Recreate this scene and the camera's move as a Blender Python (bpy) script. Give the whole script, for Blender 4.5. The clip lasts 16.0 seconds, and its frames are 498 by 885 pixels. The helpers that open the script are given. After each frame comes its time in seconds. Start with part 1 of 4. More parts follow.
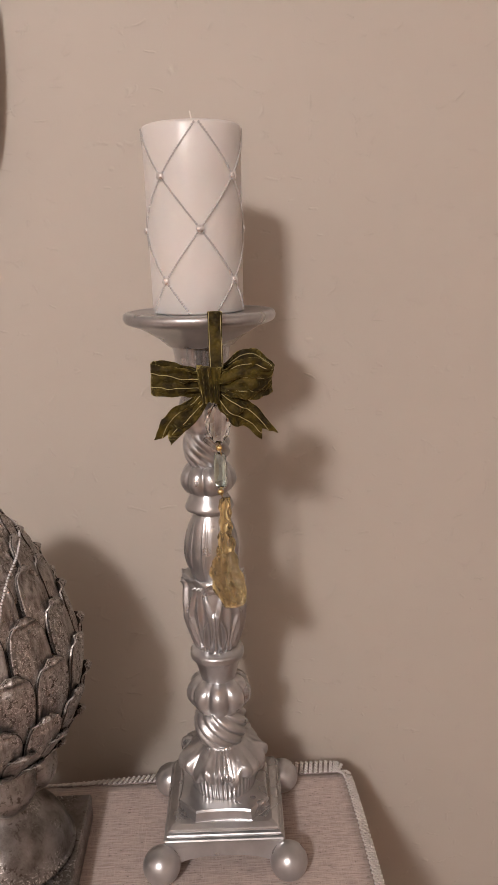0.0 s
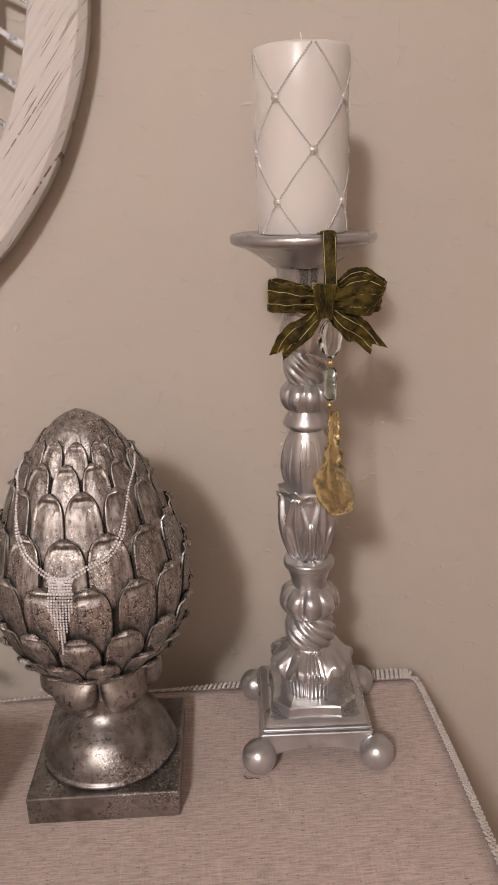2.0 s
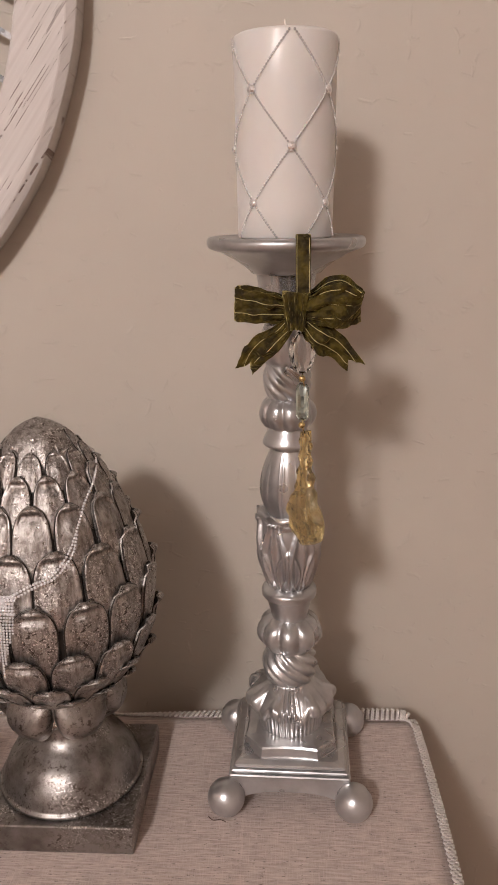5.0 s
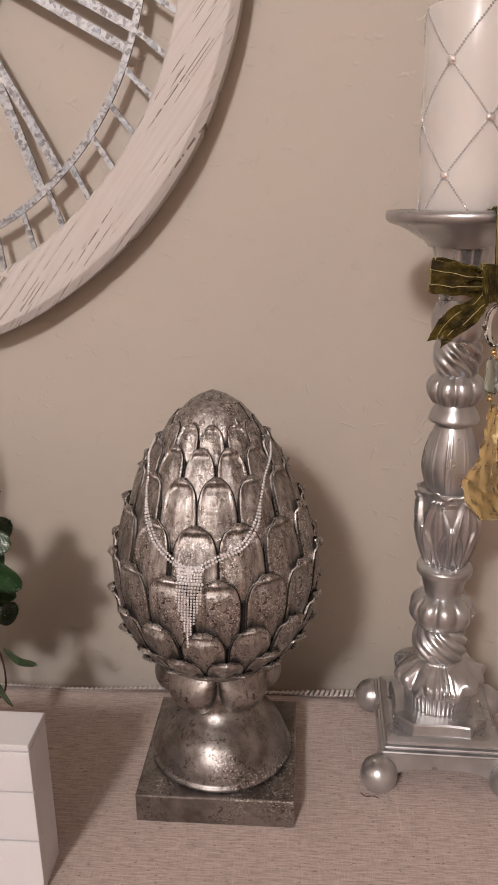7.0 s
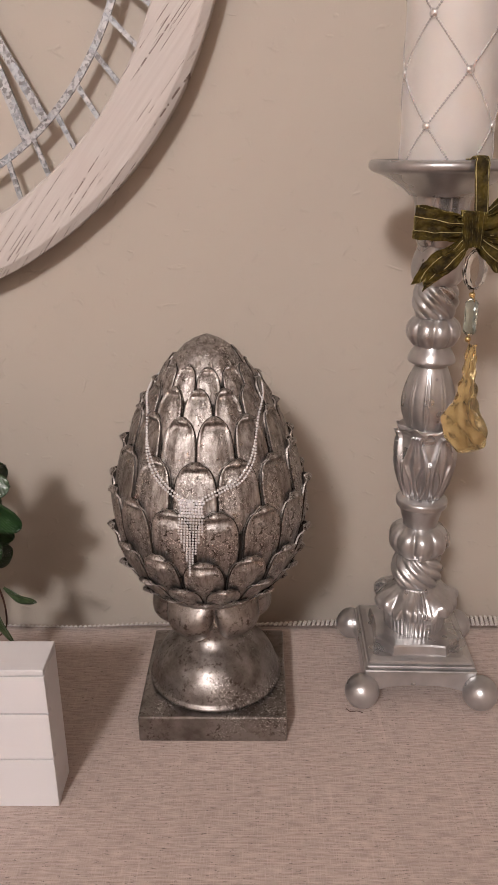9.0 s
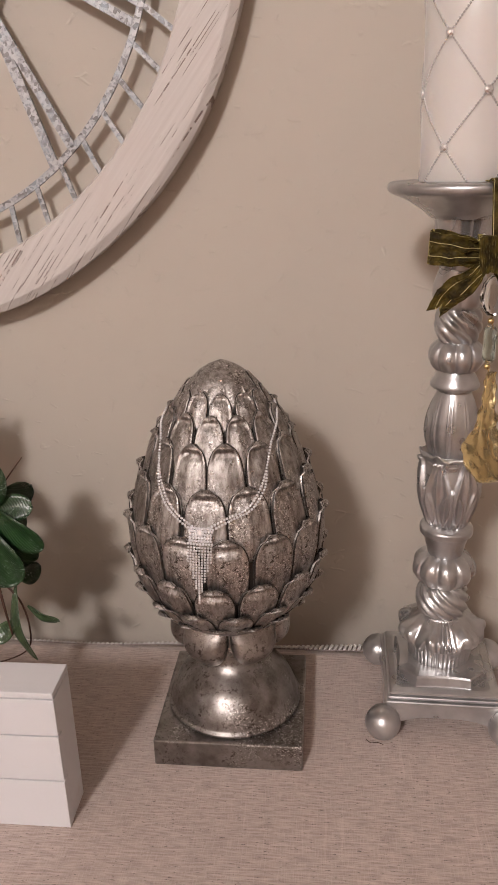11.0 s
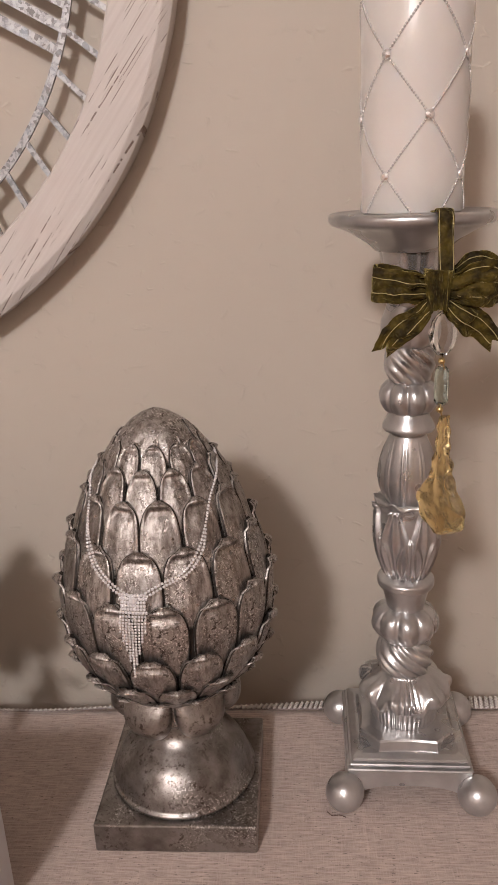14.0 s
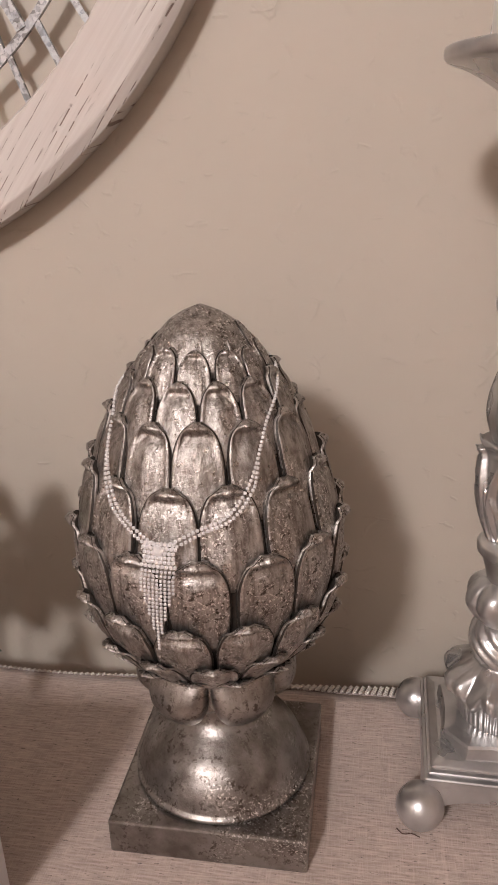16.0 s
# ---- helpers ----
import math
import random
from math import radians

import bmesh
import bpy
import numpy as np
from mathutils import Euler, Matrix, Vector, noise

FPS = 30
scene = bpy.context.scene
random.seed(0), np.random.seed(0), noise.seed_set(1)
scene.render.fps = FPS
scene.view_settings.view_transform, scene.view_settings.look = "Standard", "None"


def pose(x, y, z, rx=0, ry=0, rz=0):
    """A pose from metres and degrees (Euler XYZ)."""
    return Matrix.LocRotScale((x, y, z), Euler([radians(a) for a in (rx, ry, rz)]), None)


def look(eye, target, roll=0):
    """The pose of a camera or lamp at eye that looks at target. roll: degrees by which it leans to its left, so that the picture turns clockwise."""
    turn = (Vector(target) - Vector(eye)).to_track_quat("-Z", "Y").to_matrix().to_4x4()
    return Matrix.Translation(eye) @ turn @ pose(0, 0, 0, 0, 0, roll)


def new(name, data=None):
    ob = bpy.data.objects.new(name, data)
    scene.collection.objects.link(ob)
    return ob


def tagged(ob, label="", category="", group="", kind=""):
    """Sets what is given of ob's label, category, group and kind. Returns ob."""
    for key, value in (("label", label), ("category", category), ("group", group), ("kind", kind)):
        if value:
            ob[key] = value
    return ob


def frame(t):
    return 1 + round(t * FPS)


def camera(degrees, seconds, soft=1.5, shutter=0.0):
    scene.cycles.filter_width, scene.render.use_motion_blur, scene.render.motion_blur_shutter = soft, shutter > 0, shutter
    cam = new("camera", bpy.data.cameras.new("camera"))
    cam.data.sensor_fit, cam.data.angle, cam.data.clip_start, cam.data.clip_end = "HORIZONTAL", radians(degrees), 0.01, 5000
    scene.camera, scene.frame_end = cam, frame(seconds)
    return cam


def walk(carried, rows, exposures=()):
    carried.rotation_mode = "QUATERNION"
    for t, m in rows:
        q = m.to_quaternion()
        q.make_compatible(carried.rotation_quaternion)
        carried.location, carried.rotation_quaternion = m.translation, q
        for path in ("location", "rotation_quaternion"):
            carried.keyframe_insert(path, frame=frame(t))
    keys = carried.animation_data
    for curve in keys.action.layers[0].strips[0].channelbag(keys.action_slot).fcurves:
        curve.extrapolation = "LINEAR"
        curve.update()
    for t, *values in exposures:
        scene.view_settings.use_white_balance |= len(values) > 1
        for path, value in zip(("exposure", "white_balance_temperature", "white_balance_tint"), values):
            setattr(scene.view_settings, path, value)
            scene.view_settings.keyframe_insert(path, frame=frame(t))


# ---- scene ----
cam = camera(36.0, 16.0, soft=0.65)
PATH = [
    (0, (0.009, -0.736, 1.32), (0.086, 1.201, 0.826), -1.6),
    (0.5, (0.007, -0.735, 1.304), (0.026, 1.198, 0.79), -2.0),
    (1, (-0.012, -0.746, 1.306), (-0.007, 1.178, 0.759), -2.2),
    (1.5, (-0.049, -0.756, 1.306), (-0.039, 1.157, 0.721), -2.2),
    (2, (-0.079, -0.768, 1.305), (0.004, 1.131, 0.685), -1.7),
    (2.5, (-0.097, -0.786, 1.306), (0.069, 1.103, 0.669), -1.2),
    (3, (-0.094, -0.796, 1.306), (0.111, 1.087, 0.664), -1.0),
    (3.2, (-0.088, -0.792, 1.312), (0.114, 1.088, 0.66), -1.0),
    (5.3, (0.001, -0.72, 1.295), (-0.14, 1.186, 0.706), -0.8),
    (5.5, (-0.01, -0.72, 1.294), (-0.171, 1.185, 0.708), -0.8),
    (6, (-0.042, -0.724, 1.295), (-0.221, 1.18, 0.708), -0.8),
    (6.5, (-0.088, -0.725, 1.291), (-0.257, 1.176, 0.694), -0.7),
    (7, (-0.123, -0.733, 1.285), (-0.257, 1.166, 0.671), -0.5),
    (7.5, (-0.147, -0.749, 1.282), (-0.234, 1.145, 0.644), -0.4),
    (8, (-0.153, -0.767, 1.282), (-0.175, 1.114, 0.602), -0.2),
    (8.2, (-0.154, -0.771, 1.281), (-0.164, 1.105, 0.589), -0.2),
    (10.3, (-0.127, -0.761, 1.296), (-0.207, 1.101, 0.569), -0.9),
    (10.5, (-0.12, -0.759, 1.298), (-0.244, 1.102, 0.575), -1.2),
    (11, (-0.112, -0.756, 1.297), (-0.295, 1.106, 0.59), -1.5),
    (11.5, (-0.119, -0.753, 1.294), (-0.318, 1.113, 0.601), -1.6),
    (12, (-0.138, -0.759, 1.295), (-0.314, 1.111, 0.608), -1.7),
    (12.5, (-0.155, -0.775, 1.298), (-0.228, 1.105, 0.619), -1.3),
    (13, (-0.162, -0.774, 1.301), (-0.156, 1.106, 0.617), -1.4),
    (13.5, (-0.132, -0.738, 1.308), (-0.125, 1.151, 0.65), -1.5),
    (14, (-0.09, -0.703, 1.298), (-0.205, 1.186, 0.652), -2.3),
    (14.5, (-0.079, -0.702, 1.298), (-0.338, 1.183, 0.679), -3.4),
    (15, (-0.081, -0.694, 1.285), (-0.378, 1.18, 0.652), -3.3),
    (15.5, (-0.082, -0.629, 1.268), (-0.385, 1.24, 0.624), -2.5),
    (16, (-0.097, -0.591, 1.228), (-0.394, 1.25, 0.503), -1.6),
]
walk(cam, [(t, look(eye, target, roll)) for t, eye, target, roll in PATH], [(0, 0.02), (14.5, 0.02), (15.2, 0.09), (16, 0.16)])

# ---- world, light ----
world = bpy.data.worlds.new("world")
scene.world = world
world.use_nodes = True
world.node_tree.nodes["Background"].inputs[0].default_value = (1.0, 0.80, 0.68, 1)
world.node_tree.nodes["Background"].inputs[1].default_value = 0.05

LAMP = (-0.924, -2.954, 2.824)
lamp_data = bpy.data.lights.new("ceiling_lamp", "POINT")
lamp_data.energy, lamp_data.shadow_soft_size, lamp_data.color = 230, 0.170, (1.0, 0.932, 0.922)
lamp = new("ceiling_lamp", lamp_data)
lamp.location = LAMP

Z0 = 0.80  # table top


# ---- materials ----
class Mat:
    def __init__(self, name, base=(0.5, 0.5, 0.5), rough=0.5, metal=0.0):
        self.m = bpy.data.materials.new(name)
        self.m.use_nodes = True
        self.t = self.m.node_tree
        self.b = self.t.nodes["Principled BSDF"]
        self.b.inputs["Base Color"].default_value = (*base, 1)
        self.b.inputs["Roughness"].default_value = rough
        self.b.inputs["Metallic"].default_value = metal

    def n(self, kind, **kw):
        node = self.t.nodes.new(kind)
        for key, v in kw.items():
            node.inputs[key.replace("_", " ")].default_value = v
        return node

    def link(self, a, b):
        self.t.links.new(a, b)

    def coords(self, scale=(1, 1, 1), rot=(0, 0, 0), kind="Object"):
        tc, mp = self.n("ShaderNodeTexCoord"), self.n("ShaderNodeMapping")
        mp.inputs["Scale"].default_value = scale
        mp.inputs["Rotation"].default_value = [radians(a) for a in rot]
        self.link(tc.outputs[kind], mp.inputs[0])
        return mp.outputs[0]

    def noise(self, co, scale, detail=4, rough=0.55):
        nd = self.n("ShaderNodeTexNoise", Scale=scale, Detail=detail, Roughness=rough)
        self.link(co, nd.inputs["Vector"])
        return nd.outputs["Fac"]

    def ramp(self, fac, stops):
        r = self.n("ShaderNodeValToRGB")
        el = r.color_ramp.elements
        while len(el) < len(stops):
            el.new(0.5)
        for e, (p, c) in zip(el, stops):
            e.position = p
            e.color = (c, c, c, 1) if isinstance(c, (int, float)) else (*c, 1)
        self.link(fac, r.inputs[0])
        return r.outputs[0]

    def mix(self, fac, a, b, mode="MIX"):
        nd = self.t.nodes.new("ShaderNodeMix")
        nd.data_type, nd.blend_type = "RGBA", mode
        for sock, v in ((nd.inputs[0], fac), (nd.inputs[6], a), (nd.inputs[7], b)):
            if isinstance(v, bpy.types.NodeSocket):
                self.link(v, sock)
            elif isinstance(v, tuple):
                sock.default_value = (*v, 1)
            else:
                sock.default_value = v
        return nd.outputs[2]

    def math(self, op, a, b=0.0):
        nd = self.t.nodes.new("ShaderNodeMath")
        nd.operation = op
        for sock, v in zip(nd.inputs, (a, b)):
            if isinstance(v, bpy.types.NodeSocket):
                self.link(v, sock)
            else:
                sock.default_value = v
        return nd.outputs[0]

    def color(self, c):
        self.link(c, self.b.inputs["Base Color"])

    def roughness(self, v):
        self.link(v, self.b.inputs["Roughness"])

    def bump(self, h, strength=0.3, dist=0.002, after=None):
        nd = self.n("ShaderNodeBump", Strength=strength, Distance=dist)
        self.link(h, nd.inputs["Height"])
        if after:
            self.link(after, nd.inputs["Normal"])
        self.link(nd.outputs[0], self.b.inputs["Normal"])
        return nd.outputs[0]


def mat_wall():
    k = Mat("beige_wall_paint", (0.50, 0.42, 0.36), 0.62)
    co = k.coords()
    k.color(k.mix(k.ramp(k.noise(co, 1.7, 3), [(0.35, 0.0), (0.7, 1.0)]), (0.455, 0.411, 0.353), (0.480, 0.435, 0.375)))
    # knockdown plaster: sparse broken ridges between flattened pads
    warp = k.n("ShaderNodeTexNoise", Scale=9, Detail=3)
    k.link(co, warp.inputs["Vector"])
    vec = k.mix(0.10, k.coords((1, 1, 1.7)), warp.outputs["Color"])
    vor = k.n("ShaderNodeTexVoronoi", Scale=24.0)
    vor.feature = "DISTANCE_TO_EDGE"
    k.link(vec, vor.inputs["Vector"])
    ridge = k.ramp(vor.outputs["Distance"], [(0.0, 1.0), (0.05, 0.0)])
    gate = k.ramp(k.noise(co, 62, 2), [(0.55, 0.0), (0.63, 1.0)])
    rid = k.math("MULTIPLY", ridge, gate)
    n1 = k.bump(k.noise(co, 6, 2), 0.25, 0.004)
    n2 = k.bump(rid, 0.38, 0.0012, n1)
    k.bump(k.noise(co, 260, 2), 0.06, 0.0006, n2)
    return k.m


def mat_plain(name, c, rough=0.6, scale=8.0, var=0.08, metal=0.0, bump=0.05):
    k = Mat(name, c, rough, metal)
    co = k.coords()
    f = k.noise(co, scale, 4)
    k.color(k.mix(f, tuple(v * (1 - var) for v in c), tuple(min(1, v * (1 + var)) for v in c)))
    k.bump(k.noise(co, scale * 14, 3), bump, 0.001)
    return k.m


def mat_linen():
    k = Mat("slubby_linen", (0.36, 0.30, 0.26), 0.75)
    weft = k.noise(k.coords((62, 640, 1)), 1.0, 3, 0.6)
    weft2 = k.noise(k.coords((50, 520, 1)), 1.0, 3, 0.65)
    fleck = k.noise(k.coords((170, 760, 1)), 1.0, 2, 0.6)
    warp = k.noise(k.coords((1250, 80, 1)), 1.0, 2, 0.6)
    slub = k.noise(k.coords((300, 12, 1)), 1.0, 2, 0.6)
    big = k.noise(k.coords(), 9, 3)
    c = k.mix(k.ramp(weft, [(0.35, 0.0), (0.65, 1.0)]), (0.325, 0.260, 0.230), (0.530, 0.440, 0.396))
    c = k.mix(k.ramp(weft2, [(0.30, 0.35), (0.43, 0.0)]), c, (0.25, 0.19, 0.165))
    c = k.mix(k.ramp(fleck, [(0.29, 0.9), (0.385, 0.0)]), c, (0.10, 0.075, 0.065))
    c = k.mix(k.ramp(warp, [(0.5, 0.0), (0.68, 0.38)]), c, (0.60, 0.50, 0.455))
    c = k.mix(k.ramp(slub, [(0.63, 0.0), (0.71, 0.22)]), c, (0.68, 0.56, 0.51))
    c = k.mix(k.ramp(big, [(0.4, 0.0), (0.7, 0.15)]), c, (0.30, 0.24, 0.215))
    k.color(c)
    k.b.inputs["Sheen Weight"].default_value = 0.2
    k.bump(k.math("ADD", weft, k.math("MULTIPLY", warp, 0.7)), 0.35, 0.0007)
    return k.m


def mat_silver_paint():
    k = Mat("silver_painted_resin", (0.56, 0.55, 0.55), 0.34, 0.85)
    co = k.coords()
    k.color(k.mix(k.ramp(k.noise(co, 40, 4), [(0.35, 0.0), (0.7, 1.0)]), (0.43, 0.425, 0.428), (0.57, 0.565, 0.568)))
    k.roughness(k.ramp(k.noise(co, 30, 2), [(0.3, 0.26), (0.75, 0.33)]))
    return k.m


def mat_antique_silver(name="antique_silver_leaf", dim=1.0, relief=1.0, streaky=True):
    k = Mat(name, (0.42, 0.39, 0.36), 0.32, 0.92)
    co = k.coords()
    streak = k.noise(k.coords((1, 1, 0.15)), 260, 5, 0.7)
    if not streaky:
        streak = k.noise(co, 38, 5, 0.6)
    spots = k.noise(co, 620, 3, 0.7)
    pits = k.noise(co, 260, 4, 0.75)
    patch = k.noise(co, 26, 4, 0.6)
    c = k.mix(k.ramp(streak, [(0.36, 0.0), (0.60, 1.0)]), tuple(v * dim for v in (0.20, 0.175, 0.16)), tuple(v * dim for v in (0.50, 0.475, 0.455)))
    dark = k.math("MULTIPLY", k.ramp(pits, [(0.54, 0.0), (0.60, 1.0)]), k.ramp(patch, [(0.40, 0.15), (0.56, 1.0)]))
    c = k.mix(dark, c, (0.075, 0.06, 0.05))
    lite = k.math("MULTIPLY", k.ramp(spots, [(0.38, 1.0), (0.45, 0.0)]), k.ramp(patch, [(0.42, 0.0), (0.56, 1.0)]))
    if not streaky:
        lite = k.math("MULTIPLY", lite, k.ramp(k.noise(co, 17, 2), [(0.50, 0.05), (0.60, 1.0)]))
    c = k.mix(lite, c, (0.92, 0.90, 0.88))
    rnd = k.n("ShaderNodeObjectInfo").outputs["Random"]
    k.color(k.mix(k.math("MULTIPLY", rnd, 0.3), c, (0.22, 0.19, 0.17)))
    k.roughness(k.ramp(k.noise(co, 160, 4), [(0.3, 0.25), (0.72, 0.43)] if streaky else [(0.3, 0.29), (0.72, 0.40)]))
    n = k.bump(patch, 0.08 * relief, 0.002)
    n = k.bump(k.math("MULTIPLY", pits, patch), 0.38 * relief, 0.0016, n)
    n = k.bump(spots, 0.8 * relief, 0.0007, n)
    k.bump(streak, 0.15 * relief, 0.0010, n)
    return k.m


def mat_wood_white():
    k = Mat("whitewashed_cracked_wood", (0.62, 0.55, 0.52), 0.7)
    def grain(sx, sz):
        mp = k.n("ShaderNodeMapping")
        mp.inputs["Scale"].default_value = (sx, 1, sz)
        k.link(k.coords((1, 1, 1), (0, -38, 0)), mp.inputs[0])
        return mp.outputs[0]
    fine = k.noise(grain(300, 11), 1.0, 3, 0.6)
    g = k.noise(grain(720, 9), 1.0, 2, 0.5)
    broken = k.noise(grain(45, 110), 1.0, 2)
    crack = k.math("MULTIPLY", k.ramp(g, [(0.640, 0.0), (0.658, 1.0)]), k.ramp(broken, [(0.44, 0.0), (0.50, 1.0)]))
    hair = k.math("MULTIPLY", k.ramp(k.noise(grain(420, 16), 1.0, 1), [(0.66, 0.0), (0.70, 0.8)]), k.ramp(k.noise(k.coords(), 30, 2), [(0.5, 0.0), (0.6, 1.0)]))
    crack = k.math("MAXIMUM", crack, hair)
    c = k.mix(k.ramp(fine, [(0.35, 0.0), (0.7, 1.0)]), (0.545, 0.505, 0.478), (0.610, 0.575, 0.548))
    c = k.mix(k.ramp(k.noise(k.coords(), 14, 4), [(0.55, 0.0), (0.8, 0.4)]), c, (0.58, 0.49, 0.45))
    c = k.mix(crack, c, (0.23, 0.17, 0.145))
    k.color(c)
    n = k.bump(fine, 0.12, 0.0008)
    k.bump(k.math("SUBTRACT", 1.0, crack), 0.8, 0.0016, n)
    return k.m


def mat_galvanized():
    k = Mat("galvanized_metal", (0.4, 0.4, 0.42), 0.5, 0.35)
    co = k.coords()
    cells = k.n("ShaderNodeTexVoronoi", Scale=330.0)
    k.link(k.mix(0.006, co, k.noise(co, 120, 3)), cells.inputs["Vector"])
    tone = k.n("ShaderNodeSeparateColor")
    k.link(cells.outputs["Color"], tone.inputs[0])
    f = k.noise(co, 210, 4, 0.75)
    c = k.mix(k.ramp(f, [(0.40, 0.0), (0.60, 1.0)]), (0.20, 0.20, 0.21), (0.42, 0.42, 0.43))
    c = k.mix(k.ramp(tone.outputs[0], [(0.30, 0.0), (0.75, 0.7)]), c, (0.50, 0.50, 0.51))
    c = k.mix(k.ramp(tone.outputs[1], [(0.76, 0.0), (0.84, 0.8)]), c, (0.13, 0.12, 0.115))
    c = k.mix(k.ramp(k.noise(co, 70, 3), [(0.5, 0.0), (0.7, 0.45)]), c, (0.36, 0.43, 0.49))
    k.color(c)
    k.bump(k.noise(co, 500, 3), 0.2, 0.0006)
    return k.m


def mat_white_paint():
    k = Mat("white_painted_board", (0.78, 0.74, 0.72), 0.55)
    co = k.coords()
    wear = k.math("MULTIPLY", k.ramp(k.noise(k.coords((6, 60, 60)), 1.0, 4), [(0.6, 0.0), (0.74, 0.5)]), k.ramp(k.noise(co, 25, 3), [(0.45, 0.0), (0.65, 1.0)]))
    k.color(k.mix(wear, (0.63, 0.625, 0.64), (0.54, 0.49, 0.455)))
    k.bump(k.noise(k.coords((15, 180, 180)), 1.0, 3), 0.12, 0.0006)
    return k.m


def mat_candle():
    k = Mat("pearl_wax", (0.86, 0.81, 0.77), 0.36)
    k.b.inputs["Subsurface Weight"].default_value = 0.25
    k.b.inputs["Subsurface Radius"].default_value = (0.02, 0.014, 0.01)
    k.b.inputs["Subsurface Scale"].default_value = 0.4
    k.b.inputs["Sheen Weight"].default_value = 0.15
    co = k.coords((1, 1, 0.3))
    k.color(k.mix(k.noise(co, 45, 3), (0.61, 0.58, 0.55), (0.66, 0.63, 0.60)))
    k.roughness(k.ramp(k.noise(co, 60, 3), [(0.3, 0.3), (0.7, 0.45)]))
    k.bump(k.noise(co, 70, 2), 0.08, 0.001)
    return k.m


def mat_velvet():
    k = Mat("olive_velvet", (0.10, 0.085, 0.016), 0.7)
    co = k.coords()
    k.color(k.mix(k.ramp(k.noise(co, 95, 3), [(0.40, 0.0), (0.62, 1.0)]), (0.018, 0.0115, 0.0011), (0.072, 0.050, 0.0055)))
    k.b.inputs["Sheen Weight"].default_value = 0.75
    k.b.inputs["Sheen Roughness"].default_value = 0.35
    k.b.inputs["Sheen Tint"].default_value = (0.72, 0.60, 0.22, 1)
    k.b.inputs["Specular IOR Level"].default_value = 0.2
    n = k.bump(k.noise(co, 130, 2, 0.5), 1.0, 0.005)
    k.bump(k.noise(co, 900, 2), 0.25, 0.0005, n)
    return k.m


def mat_glass(name, c, rough=0.02, ior=1.52, lumps=0.0, mixed=1.0):
    k = Mat(name, c, rough)
    k.b.inputs["Transmission Weight"].default_value = mixed
    k.b.inputs["IOR"].default_value = ior
    if lumps:
        co = k.coords()
        k.bump(k.noise(co, 160, 4, 0.6), lumps, 0.003)
    return k.m


def mat_leaf(name="frosted_leaf", dark=(0.007, 0.025, 0.008), light=(0.024, 0.066, 0.019), glitter=0.8):
    k = Mat(name, (0.03, 0.09, 0.03), 0.3)
    co = k.coords()
    c = k.mix(k.ramp(k.noise(co, 60, 4), [(0.35, 0.0), (0.7, 1.0)]), dark, light)
    veins = k.n("ShaderNodeTexWave", Scale=150.0, Distortion=1.5)
    k.link(k.coords((1, 1, 1), (0, 40, 20)), veins.inputs["Vector"])
    c = k.mix(k.ramp(veins.outputs["Fac"], [(0.86, 0.0), (0.98, 0.2)]), c, (0.13, 0.24, 0.12))
    frost = k.math("MULTIPLY", k.ramp(k.noise(co, 700, 2, 0.7), [(0.585, 0.0), (0.64, glitter)]), k.ramp(k.noise(co, 45, 2), [(0.42, 0.0), (0.58, 1.0)]))
    k.color(k.mix(frost, c, (0.45, 0.52, 0.46)))
    k.bump(veins.outputs["Fac"], 0.2, 0.0006)
    return k.m


WALL = mat_wall()
ROOMWALL = mat_plain("plain_wall_paint", (0.47, 0.40, 0.35), 0.7)
CEILING = mat_plain("ceiling_paint", (0.72, 0.67, 0.63), 0.8)
FLOOR = mat_plain("wood_floor", (0.21, 0.115, 0.068), 0.45, 5, 0.25)
LINEN = mat_linen()
SILVER = mat_silver_paint()
ANTIQUE = mat_antique_silver()
ANTIQUE_FOOT = mat_antique_silver("antique_silver_foot", 0.66, 0.35, False)
ANTIQUE_SMOOTH = mat_antique_silver("antique_silver_smooth", 0.95, 0.35, False)
# near-black metal for the artichoke's core, petal flanks and petal edges
DARK_SILVER = mat_plain("dark_recess_silver", (0.030, 0.024, 0.020), 0.5, 120, 0.4, 0.4, 0.2)
WOOD = mat_wood_white()
GALV = mat_galvanized()
WHITE = mat_white_paint()
WAX = mat_candle()
VELVET = mat_velvet()
CRYSTAL = mat_glass("clear_cut_crystal", (0.97, 0.98, 0.98))
GREENGLASS = mat_glass("pale_green_crystal", (0.80, 0.93, 0.87))
AMBER = mat_glass("amber_resin", (0.99, 0.80, 0.42), 0.08, 1.42, 0.22, 0.98)
STONE = Mat("rhinestone", (0.95, 0.95, 0.97), 0.16, 0.45).m
GEM = Mat("cut_gem", (0.94, 0.95, 0.97), 0.06, 0.85).m
BRAID = mat_plain("silver_braid", (0.74, 0.71, 0.69), 0.36, 90, 0.25, 0.6)
TAPE = mat_plain("woven_tape", (0.34, 0.295, 0.275), 0.7, 300, 0.3)
BEADS = mat_plain("steel_bead_chain", (0.78, 0.76, 0.74), 0.25, 200, 0.15, 0.65)
GOLD = mat_plain("gold_bead", (0.75, 0.58, 0.28), 0.25, 60, 0.1, 1.0)
STITCH = mat_plain("gold_thread", (0.42, 0.36, 0.17), 0.5, 300, 0.2, 0.2)
LEAF = mat_leaf()
PALELEAF = mat_leaf("pale_glittered_leaf", (0.030, 0.055, 0.022), (0.085, 0.125, 0.055), 0.9)
STEM = mat_plain("reddish_brown_stem", (0.075, 0.032, 0.02), 0.55, 200, 0.4)
DARKWOOD = mat_plain("dark_table_wood", (0.11, 0.075, 0.055), 0.4, 20, 0.3)
